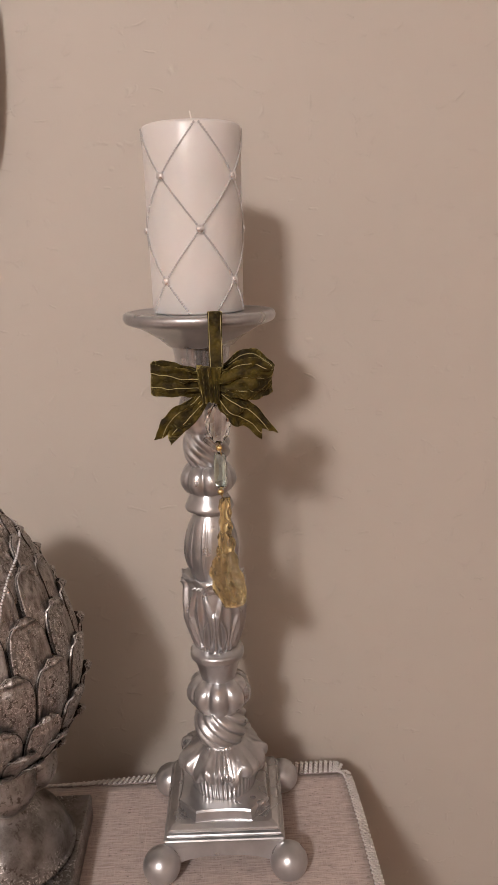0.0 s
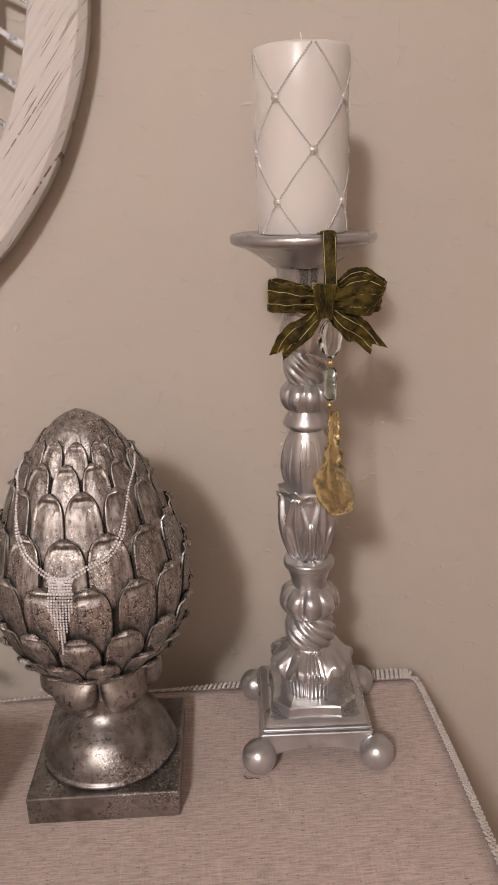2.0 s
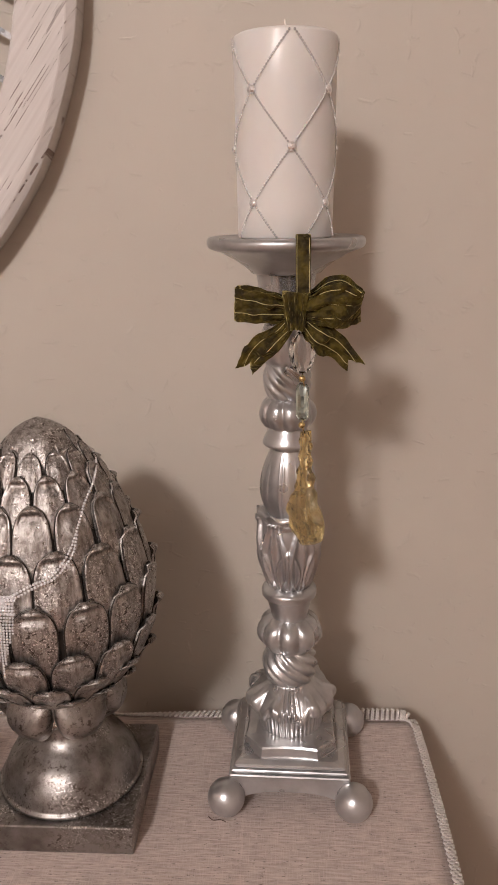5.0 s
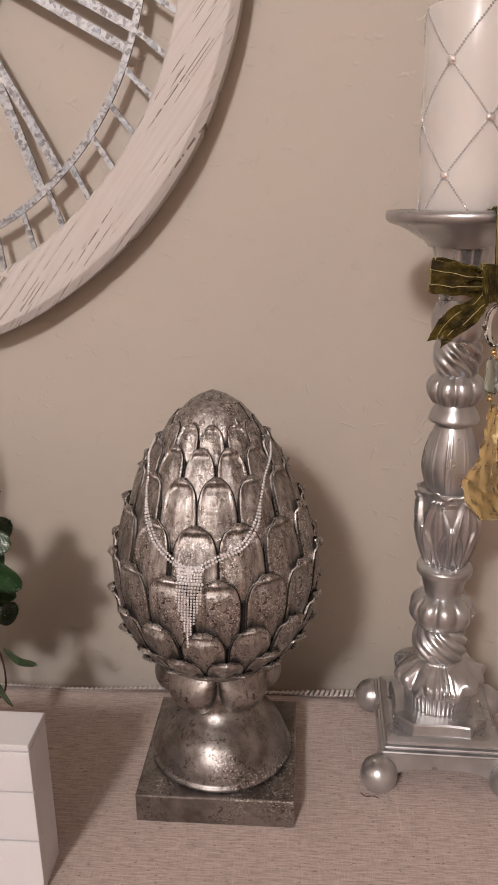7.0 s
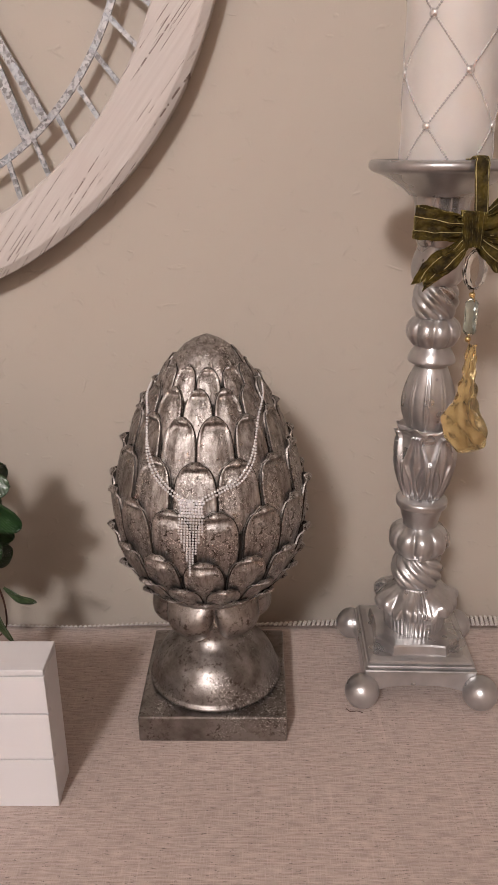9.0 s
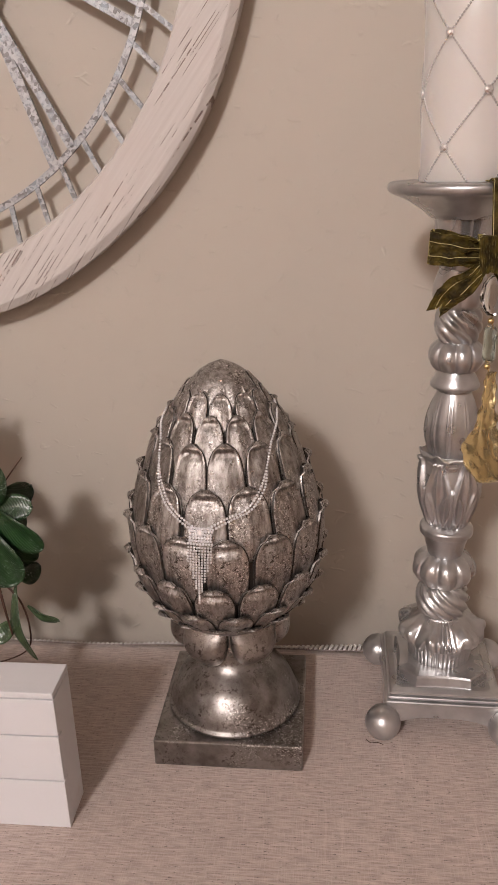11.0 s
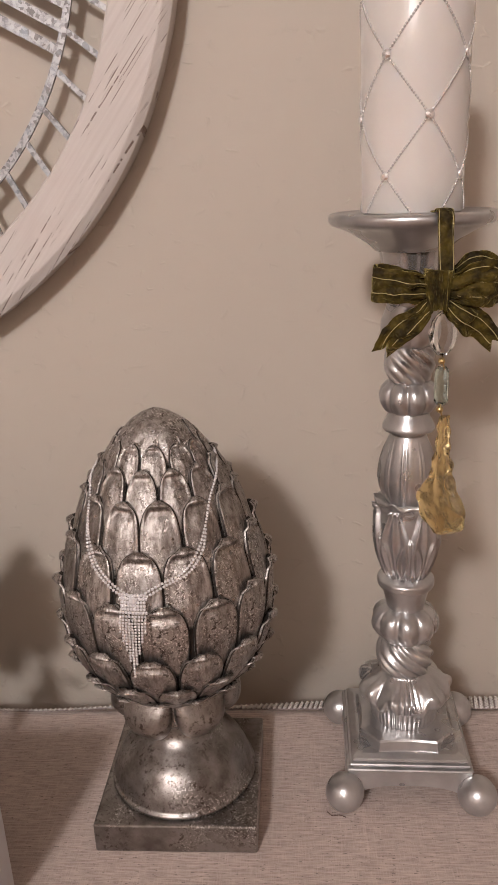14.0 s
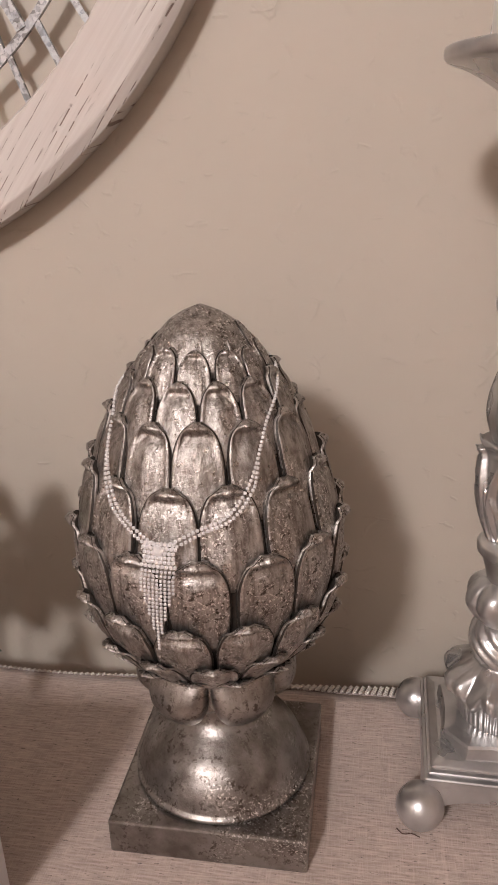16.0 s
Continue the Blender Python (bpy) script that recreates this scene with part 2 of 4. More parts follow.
BROWN = mat_plain("brown_sign_paint", (0.16, 0.09, 0.055), 0.6, 50, 0.2)
WICK = mat_plain("wick_cotton", (0.75, 0.70, 0.64), 0.8, 300, 0.1)
LAMPSHADE = mat_plain("white_metal_lamp", (0.8, 0.78, 0.75), 0.4)


# ---- mesh helpers ----
def mesh_of(name, bm, material, smooth=True):
    bmesh.ops.recalc_face_normals(bm, faces=bm.faces)
    me = bpy.data.meshes.new(name)
    bm.to_mesh(me)
    bm.free()
    me.materials.append(material)
    if smooth:
        me.polygons.foreach_set("use_smooth", [True] * len(me.polygons))
    return me


def part(name, bm, material, parent, label="", smooth=True):
    ob = new(name, mesh_of(name, bm, material, smooth))
    ob.parent = parent
    if label:
        tagged(ob, label)
    return ob


def thing(name, m, label, category, group="", kind=""):
    ob = new(name)
    ob.matrix_basis = m
    ob.empty_display_size = 0.05
    return tagged(ob, label, category, group, kind)


def single(name, bm, material, label, category, kind="", m=None, smooth=False):
    ob = new(name, mesh_of(name, bm, material, smooth))
    if m is not None:
        ob.matrix_basis = m
    return tagged(ob, label, category, "", kind)


def box_into(bm, lo, hi, bevel=0.0, seg=2):
    made = bmesh.ops.create_cube(bm, size=1)["verts"]
    lo, hi = Vector(lo), Vector(hi)
    for v in made:
        v.co = Vector((lo[i] + (v.co[i] + 0.5) * (hi[i] - lo[i]) for i in range(3)))
    if bevel:
        edges = {e for v in made for e in v.link_edges}
        bmesh.ops.bevel(bm, geom=list(edges), offset=bevel, segments=seg, affect="EDGES", profile=0.5)
    return bm


def box(lo, hi, bevel=0.0, seg=2):
    return box_into(bmesh.new(), lo, hi, bevel, seg)


def grid_faces(bm, rows, wrap=False):
    for a, b in zip(rows, rows[1:]):
        n = len(a)
        for i in range(n if wrap else n - 1):
            j = (i + 1) % n
            if len({a[i], a[j], b[j], b[i]}) == 4:
                bm.faces.new((a[i], a[j], b[j], b[i]))


def lathe(profile, seg=64, shape=None, axis=None, lift=None):
    """Closed solid of revolution of (radius, z) rows; shape(theta, z, r) gives the radius there."""
    bm, rows = bmesh.new(), []
    for r, z in profile:
        row = []
        for i in range(seg):
            th = 2 * math.pi * i / seg
            rr = shape(th, z, r) if shape else r
            ox, oy = axis(z) if axis else (0, 0)
            row.append(bm.verts.new((ox + rr * math.cos(th), oy + rr * math.sin(th), z + (lift(th, r) if lift else 0))))
        rows.append(row)
    grid_faces(bm, rows, True)
    bm.faces.new(rows[0])
    bm.faces.new(rows[-1])
    return bm


def smoothed(points, steps=6):
    """A Catmull-Rom line through rows of numbers."""
    pts = [points[0], *points, points[-1]]
    out = []
    for a, b, c, d in zip(pts, pts[1:], pts[2:], pts[3:]):
        for s in range(steps):
            t = s / steps
            out.append(tuple(0.5 * (2 * q + (r - p) * t + (2 * p - 5 * q + 4 * r - w) * t * t + (3 * q - p - 3 * r + w) * t ** 3) for p, q, r, w in zip(a, b, c, d)))
    out.append(tuple(points[-1]))
    return out


def tube(bm, pts, radius, seg=8):
    pts = [Vector(p) for p in pts]
    rows, n = [], len(pts)
    for i, p in enumerate(pts):
        d = (pts[min(i + 1, n - 1)] - pts[max(i - 1, 0)]).normalized()
        a = d.cross(Vector((0.31, 0.17, 0.93))).normalized()
        b = d.cross(a)
        r = radius(i / (n - 1)) if callable(radius) else radius
        rows.append([bm.verts.new(p + r * (math.cos(2 * math.pi * k / seg) * a + math.sin(2 * math.pi * k / seg) * b)) for k in range(seg)])
    grid_faces(bm, rows, True)
    bm.faces.new(rows[0])
    bm.faces.new(rows[-1])
    return bm


class Beads:
    """Many small faceted balls collected into one mesh."""
    T = [(0, 0, 1), (0, 0, -1)] + [(math.cos(a) * c, math.sin(a) * c, s) for s, c, o in ((0.5, 0.87, 0), (-0.5, 0.87, 0.52)) for a in [o + k * math.pi / 3 for k in range(6)]]

    def __init__(self):
        self.v, self.f = [], []

    def add(self, p, r, squash=(1, 1, 1)):
        o = len(self.v)
        self.v += [(p[0] + r * x * squash[0], p[1] + r * y * squash[1], p[2] + r * z * squash[2]) for x, y, z in self.T]
        for k in range(6):
            a, b, c, d = o + 2 + k, o + 2 + (k + 1) % 6, o + 8 + k, o + 8 + (k + 1) % 6
            self.f += [(o, a, b), (o + 1, d, c), (a, c, b), (b, c, d)]

    def make(self, name, material, parent, label="", kind="", smooth=True):
        me = bpy.data.meshes.new(name)
        me.from_pydata(self.v, [], self.f)
        me.materials.append(material)
        me.polygons.foreach_set("use_smooth", [smooth] * len(me.polygons))
        ob = new(name, me)
        ob.parent = parent
        return tagged(ob, label, "", "", kind)


def strip(rows, thick=0.0008):
    """A cloth strip from rows of points, with a back face."""
    bm = bmesh.new()
    front, back = [[bm.verts.new(p) for p in row] for row in rows], []
    last = Vector((0, -1, 0))
    for j, row in enumerate(rows):
        line = []
        for i, p in enumerate(row):
            du = Vector(row[min(i + 1, len(row) - 1)]) - Vector(row[max(i - 1, 0)])
            dv = Vector(rows[min(j + 1, len(rows) - 1)][i]) - Vector(rows[max(j - 1, 0)][i])
            nor = du.cross(dv)
            last = nor.normalized() if nor.length > 1e-12 else last
            line.append(bm.verts.new(Vector(p) + last * thick))
        back.append(line)
    grid_faces(bm, front)
    grid_faces(bm, back)
    ring = lambda g: g[0] + [r[-1] for r in g[1:]] + g[-1][-2::-1] + [r[0] for r in g[-2:0:-1]]
    grid_faces(bm, [ring(front), ring(back)], True)
    return bm


# ---- room ----
X1, X2, Y2, H = -2.6, 1.9, -4.4, 2.95
single("wall_north", box((X1 - 0.1, 0, 0), (X2 + 0.1, 0.1, H)), WALL, "beige painted wall with knockdown plaster texture", "wall", "structure")
single("wall_south", box((X1 - 0.1, Y2 - 0.1, 0), (X2 + 0.1, Y2, H)), ROOMWALL, "plain beige painted wall of the room", "wall", "structure")
single("wall_west", box((X1 - 0.1, Y2, 0), (X1, 0, H)), ROOMWALL, "plain beige painted wall of the room", "wall", "structure")
single("wall_east", box((X2, Y2, 0), (X2 + 0.1, 0, H)), ROOMWALL, "plain beige painted wall of the room", "wall", "structure")
single("floor", box((X1 - 0.1, Y2 - 0.1, -0.1), (X2 + 0.1, 0.1, 0)), FLOOR, "brown wooden floor of the room", "floor", "structure")
single("ceiling", box((X1 - 0.1, Y2 - 0.1, H), (X2 + 0.1, 0.1, H + 0.1)), CEILING, "plain off-white painted ceiling", "ceiling", "structure")

fixture = thing("ceiling_light", pose(LAMP[0], LAMP[1], H), "small white metal ceiling lamp, lit, on the ceiling", "lamp")
part("canopy", lathe([(0.01, -0.03), (0.05, -0.028), (0.062, -0.012), (0.065, -0.0005)], 32), LAMPSHADE, fixture)
part("rod", lathe([(0.006, -0.09), (0.006, -0.028)], 12), LAMPSHADE, fixture)

# ---- table and cloth ----
TX1, TX2, TY1, TY2 = -1.05, 0.124, -0.52, -0.068
table = thing("console_table", pose(0, 0, 0), "dark wooden console table against the beige wall, covered with linen", "table")
part("tabletop", box((TX1, TY1, Z0 - 0.036), (TX2 - 0.013, TY2, Z0 - 0.003), 0.004), DARKWOOD, table, smooth=False)
part("apron", box((TX1 + 0.03, TY1 + 0.03, Z0 - 0.13), (TX2 - 0.03, TY2 - 0.03, Z0 - 0.0365)), DARKWOOD, table, smooth=False)
for lx in (TX1 + 0.055, TX2 - 0.055):
    for ly in (TY1 + 0.055, TY2 - 0.055):
        part("leg", box((lx - 0.024, ly - 0.024, 0), (lx + 0.024, ly + 0.024, Z0 - 0.1305), 0.003), DARKWOOD, table, smooth=False)

cloth = thing("table_runner", pose(0, 0, Z0), "taupe slubby linen runner with a silver braided edge, on the table", "table runner")
bm = bmesh.new()
NX, NY = 90, 40
rows = []
for j in range(NY + 1):
    row = []
    for i in range(NX + 1):
        y = TY1 - 0.003 + (TY2 - TY1 + 0.003) * j / NY
        right = TX2 + 0.001
        x = TX1 - 0.002 + (right - TX1 + 0.002) * i / NX
        row.append(bm.verts.new((x, y, 0.0)))
    rows.append(row)
grid_faces(bm, rows)
bmesh.ops.recalc_face_normals(bm, faces=bm.faces)
if bm.faces[:][0].normal.z < 0:
    bmesh.ops.reverse_faces(bm, faces=bm.faces)
bmesh.ops.solidify(bm, geom=list(bm.faces), thickness=0.0025)
part("cloth", bm, LINEN, cloth)

# braid: cross bars of small beads, lying flat near the corner, turned over the back edge further on
braid = Beads()
edge = [(TX1, TY2)] + [(x, TY2 + 0.0035 * math.sin(x * 21) * (x < -0.05)) for x in (-0.6, -0.45, -0.35, -0.25, -0.15, -0.05, 0.03, 0.08)] + [(0.111, TY2), (0.1190, TY2 - 0.002), (0.1220, TY2 - 0.009), (0.1230, TY2 - 0.03), (0.1244, -0.15)] + [(0.1252, y) for y in (-0.22, -0.3, -0.4, -0.52)]
line = [Vector((*p, 0)) for p in smoothed(edge, 40)]
gap, last, rng = 0.0046, None, random.Random(4)
tape = []
for a, b in zip(line, line[1:]):
    corner = a.x > 0.112 and a.y > TY2 - 0.012
    if a.x < -0.62:
        continue
    d = (b - a).normalized()
    out = Vector((-d.y, d.x, 0))
    turn = 0.05 if a.x > 0.02 else min(0.85, 0.05 + (0.02 - a.x) * 3.0)
    if a.x > 0.1:
        turn = 0.05 + 0.68 * max(0.0, -d.y)
    fall = Vector((0, 0, -math.sin(turn)))
    size = 1 - 0.28 * max(0.0, -d.y)
    if not tape or (a - tape[-1][2]).length > 0.004:
        tape.append((a - out * 0.0004, a + (out * math.cos(turn) + fall) * 0.0172 * size, a))
    if last is not None and (a - last).length < gap * (0.4 if corner else 0.7 if a.x < -0.03 else 1.0):
        continue
    last = a
    for k in range(8):
        w = (k + 0.2) * 0.0023 * size
        for strand in (-1, 1):
            p = a + (out * math.cos(turn) + fall) * w + d * (w * 0.16 + strand * 0.0007) + Vector((0, 0, 0.0020 + 0.0004 * strand * (-1) ** k))
            braid.add((p.x, p.y, p.z + rng.uniform(-0.0002, 0.0002)), 0.00125, (1.0, 1.0, 0.9))
braid.make("braided_trim", BRAID, cloth, "silver metallic braid along the edge", "stuff")
part("braid_tape", strip([[tuple(p.lerp(q, f) + Vector((0, 0, 0.0006))) for f in (0, 0.5, 1)] for p, q, _ in tape], 0.0004), TAPE, cloth, "dull grey woven tape under the braid")

# ---- candlestick ----
LEAN, LEAN_Y = -0.0108, 0.012
BX, BY = 0.0022, -0.1385
stick = thing("candlestick", pose(BX, BY, Z0, 0, 0, -1.6), "tall silver carved candlestick with ball feet, on the linen runner", "candlestick")
lean = lambda z: (LEAN * z, LEAN_Y * z)


def turned(name, prof, shape=None, seg=72, steps=6, lift=None):
    return part(name, lathe(smoothed(prof, steps), seg, shape, lean, lift), SILVER, stick)


def gadroon(n, depth, phase=0.0):
    return lambda th, z, r: r * (1 - depth * (1 - abs(math.cos(n * (th + phase) / 2)) ** 0.7))


def twisted(n, depth, turn):
    return lambda th, z, r: r * (1 - depth * (1 - abs(math.cos(n * (th + turn * z) / 2)) ** 0.8))


def square_ring(bm, half, z, cham=0.0, n=8, pinch=0.0):
    """A square outline with cut corners and hollowed sides."""
    pts = []
    for k in range(4):
        c, s = math.cos(k * math.pi / 2), math.sin(k * math.pi / 2)
        for i in range(n + 1):
            u = -1 + 2 * i / n
            x, y = half - pinch * (1 - u * u), u * (half - cham)
            pts.append(bm.verts.new((c * x - s * y + LEAN * z, s * x + c * y + LEAN_Y * z, z)))
    return pts


def stacked(rows_in):
    bm = bmesh.new()
    rows = [square_ring(bm, h, z, max(c, 0.0012), 10, p) for h, z, c, p in rows_in]
    grid_faces(bm, rows, True)
    bm.faces.new(rows[0])
    bm.faces.new(rows[-1])
    return bm


# apron with an arched lower edge on every side, flaring towards the feet
bm = bmesh.new()
rows = []
arch = lambda u: 0.0120 + 0.0075 * (1 - abs(u / 0.86) ** 3) if abs(u) < 0.86 else 0.0120
for f in (0.0, 0.35, 0.7, 1.0):
    row = []
    for k in range(4):
        c, q = math.cos(k * math.pi / 2), math.sin(k * math.pi / 2)
        for i in range(25):
            u = -1 + 2 * i / 24
            z = arch(u) + (0.0324 - arch(u)) * f
            half = 0.0508 + (0.0025 + 0.0045 * abs(u) ** 6) * max(0.0, (0.030 - z) / 0.018) ** 1.5
            x, y = half, u * (half - 0.001)
            row.append(bm.verts.new((c * x - q * y + LEAN * z, q * x + c * y + LEAN_Y * z, z)))
    rows.append(row)
grid_faces(bm, rows, True)
bmesh.ops.triangulate(bm, faces=[bm.faces.new(rows[-1])])
part("apron", bm, SILVER, stick, smooth=False)
part("plinth", stacked([(0.0512, 0.0326, 0, 0), (0.0516, 0.0336, 0, 0), (0.0510, 0.0346, 0, 0), (0.0478, 0.0349, 0, 0), (0.0478, 0.0361, 0, 0), (0.0494, 0.0365, 0, 0), (0.0496, 0.0375, 0, 0), (0.0490, 0.0383, 0, 0), (0.0460, 0.0386, 0, 0), (0.0460, 0.0396, 0, 0), (0.0474, 0.0400, 0, 0), (0.0474, 0.0410, 0, 0), (0.0464, 0.0418, 0, 0), (0.0415, 0.0432, 0.004, 0)]), SILVER, stick, smooth=False)
part("octagonal_step", stacked([(0.0418, 0.0415, 0.0165, 0.0015), (0.0402, 0.0435, 0.016, 0.0015), (0.0396, 0.0515, 0.016, 0.0020), (0.0382, 0.0530, 0.015, 0.0018), (0.030, 0.0540, 0.010, 0.001)]), SILVER, stick, smooth=False)
foot_bm = bmesh.new()
bmesh.ops.create_uvsphere(foot_bm, u_segments=32, v_segments=20, radius=0.0159)
foot_mesh = mesh_of("foot", foot_bm, SILVER)
for sx in (-1, 1):
    for sy in (-1, 1):
        ob = new("foot", foot_mesh)
        ob.parent = stick
        ob.matrix_basis = pose(sx * 0.0538, sy * 0.0540 - 0.002, 0.0160)


def cup_shape(th, z, r):
    return r * (1 + 0.02 * math.sin(th * 46))


def skirt_shape(th, z, r):
    v = max(0.0, min(1.0, (0.0995 - z) / 0.022))
    ribs = abs(math.cos(th * 10)) ** 0.8
    rosette = math.exp(-(((((th + 1.57 + math.pi) % (2 * math.pi)) - math.pi) / 0.2) ** 2)) * math.exp(-(((z - 0.0855) / 0.009) ** 2))
    wave = math.cos(th * 7 + 0.4)
    return r * (1 + (0.095 * ribs - 0.045 + 0.05 * wave * v) * v ** 0.6 * (1 - 0.8 * rosette)) + 0.0045 * rosette * math.cos(((z - 0.0855) ** 2 + ((th + 1.57) * 0.034) ** 2) ** 0.5 * 1500)


turned("fluted_cup", [(0.0268, 0.0525), (0.0275, 0.055), (0.0285, 0.064), (0.0300, 0.0795)], cup_shape, 184, 4)
turned("flower_skirt", [(0.0292, 0.0765), (0.0325, 0.0750), (0.0352, 0.0756), (0.0370, 0.0785), (0.0378, 0.0822), (0.0366, 0.0860), (0.0328, 0.0894), (0.0278, 0.0930), (0.0234, 0.0962), (0.0207, 0.0983), (0.0200, 0.0995)], skirt_shape, 192, 6,
       lambda th, r: (0.0030 * math.cos(th * 7 + 0.4) + 0.0018 * math.cos(th * 13 + 1)) * max(0, (r - 0.026) / 0.010))
turned("lower_twist", [(0.0195, 0.0985), (0.0222, 0.104), (0.0242, 0.112), (0.0236, 0.119), (0.0205, 0.1255), (0.0172, 0.129)], twisted(9, 0.18, 62), 120)
turned("lower_melon", [(0.0165, 0.1285), (0.0222, 0.132), (0.0272, 0.139), (0.0284, 0.145), (0.0265, 0.152), (0.0215, 0.157), (0.0158, 0.1595)], gadroon(9, 0.15, 0.17), 120)
turned("ring_cup", [(0.0152, 0.159), (0.0162, 0.164), (0.0182, 0.172), (0.0205, 0.1785), (0.0226, 0.1795), (0.0231, 0.183), (0.0222, 0.186), (0.0172, 0.189), (0.0145, 0.190)], None)


def acanthus(th, z, r):
    n = 6
    v = (z - 0.189) / 0.066
    out = r
    for off, low, high in ((0.0, 0.0, 0.93), (math.pi / n, 0.0, 0.58)):
        a = ((th + off + math.pi / n) % (2 * math.pi / n)) - math.pi / n
        u = a / (math.pi / n)
        vv = (v - low) / (high - low)
        if 0 <= vv <= 1:
            w = 0.30 + 0.62 * math.sin(math.pi * min(1, vv) ** 0.75)
            d = abs(u) / w
            if d < 1.15:
                out = max(out, r + 0.0037 * math.exp(-(((d - 0.88) / 0.22) ** 2)) + 0.0028 * math.exp(-((d / 0.22) ** 2)) + 0.0012 * (d < 0.9))
    return out


turned("acanthus_bulb", [(0.0138, 0.1895), (0.0155, 0.194), (0.0192, 0.205), (0.0222, 0.217), (0.0232, 0.228), (0.0225, 0.238), (0.0215, 0.246), (0.0232, 0.2515), (0.0252, 0.2545), (0.0240, 0.2565), (0.0175, 0.2545)], lambda th, z, r: acanthus(th, z, r) * (1 + (0.05 * math.cos(6 * th) if z > 0.248 else 0)), 264, 7,
       lambda th, r: (0.0018 * math.cos(6 * th + 0.5) + 0.0010 * math.cos(12 * th)) * max(0.0, min(1.0, (r - 0.0233) / 0.0015)))


def flutes(th, z, r):
    v = max(0.0, min(1.0, (z - 0.252) / 0.056))
    q = abs(math.cos(th * 4.5 + 0.3))
    return r * (1 + 0.075 * math.exp(-(((q - 0.25) / 0.16) ** 2)) * math.sin(math.pi * v) - 0.05 * (q < 0.12) * math.sin(math.pi * v))


turned("fluted_vase", [(0.0172, 0.2525), (0.0192, 0.258), (0.0214, 0.267), (0.0220, 0.275), (0.0208, 0.286), (0.0182, 0.297), (0.0152, 0.305), (0.0136, 0.309)], flutes, 144)
turned("flared_collar", [(0.0132, 0.3085), (0.0142, 0.311), (0.0190, 0.3125), (0.0199, 0.3150), (0.0182, 0.3195), (0.0155, 0.3245), (0.0143, 0.327)])
turned("upper_melon", [(0.0142, 0.3265), (0.0188, 0.3285), (0.0224, 0.334), (0.0232, 0.339), (0.0215, 0.345), (0.0175, 0.3495), (0.0152, 0.351)], gadroon(9, 0.15), 120)
turned("upper_twist", [(0.0150, 0.3505), (0.0172, 0.355), (0.0192, 0.362), (0.0192, 0.368), (0.0176, 0.375), (0.0160, 0.378)], twisted(8, 0.17, 70), 120)
turned("upper_bulb", [(0.0160, 0.3775), (0.0196, 0.381), (0.0218, 0.3875), (0.0215, 0.396), (0.0190, 0.404), (0.0170, 0.409)], gadroon(7, 0.08, 0.3), 120)
turned("neck", [(0.0172, 0.4085), (0.0196, 0.416), (0.0206, 0.426), (0.0216, 0.438), (0.0232, 0.4475)], gadroon(8, 0.07, 0.2), 120)
turned("drip_plate", [(0.0222, 0.4465), (0.0258, 0.4470), (0.0290, 0.4500), (0.0365, 0.4555), (0.0470, 0.4615), (0.0558, 0.4648), (0.0585, 0.4672), (0.0590, 0.4705), (0.0575, 0.4730), (0.0540, 0.4738), (0.0500, 0.4728), (0.030, 0.4725)], None, 96, 5)

# ---- candle ----
CZ = 0.4728
cx, cy = BX + LEAN * CZ - 0.0003, BY + LEAN_Y * CZ + 0.0005
candle = thing("pillar_candle", pose(cx, cy, Z0 + CZ), "ivory pearl pillar candle with a rhinestone lattice, on the candlestick", "candle")
CR, CH = 0.0364, 0.1345
TAPER = lambda z: 0.0348 + 0.0016 * z / CH
part("wax", lathe([(0.0335, 0.0), (TAPER(0.0012), 0.0012), (TAPER(0.02), 0.02), (TAPER(0.06), 0.06), (TAPER(0.1), 0.1), (CR, CH - 0.0025), (CR - 0.0008, CH - 0.0008), (CR - 0.0025, CH), (0.030, CH - 0.0004), (0.015, CH - 0.0012), (0.004, CH - 0.0018)], 96), WAX, candle)
bm = tube(bmesh.new(), [(0.0005, 0, CH - 0.003), (0.0006, 0, CH + 0.002), (0.0002, 0.0003, CH + 0.006), (-0.0006, 0.0004, CH + 0.0105)], 0.0006)
part("wick", bm, WICK, candle)
AZ, ROW0, STEP = radians(-83.2), 0.0243, 0.0366   # azimuth of the facing gem; height of the lowest gems
gem_bm = bmesh.new()
bmesh.ops.create_icosphere(gem_bm, subdivisions=2, radius=0.0034)
for v in gem_bm.verts:
    v.co.z *= 0.55
gem_mesh = mesh_of("gem", gem_bm, GEM, False)
for row in range(3):
    for k in range(4):
        th = AZ + radians(90 * k + (45 if row % 2 == 0 else 0))
        ob = new("gem", gem_mesh)
        ob.parent = candle
        ob.matrix_basis = Matrix.Translation(((TAPER(ROW0 + STEP * row) + 0.0012) * math.cos(th), (TAPER(ROW0 + STEP * row) + 0.0012) * math.sin(th), ROW0 + STEP * row)) @ Matrix.Rotation(th, 4, "Z") @ Matrix.Rotation(radians(90), 4, "Y")
for hand in (-1, 1):
    for k in range(4):
        chain = Beads()
        n = int((CH - 0.0015) / 0.00165)
        for i in range(n):
            z = 0.0015 + i * 0.00165
            th = AZ + radians(90 * k) + hand * (z - (ROW0 + STEP)) / STEP * radians(45)
            chain.add(((TAPER(z) + 0.0005) * math.cos(th), (TAPER(z) + 0.0005) * math.sin(th), z), 0.00095)
        chain.make("bead_chain", BEADS, candle)

# ---- hanging bow ornament ----
OX, OY, OZ = 0.004, -0.199, 1.228
bow = thing("bow_ornament", pose(OX, OY, OZ), "olive velvet bow with crystal and amber drops, hanging on the candlestick", "ornament")


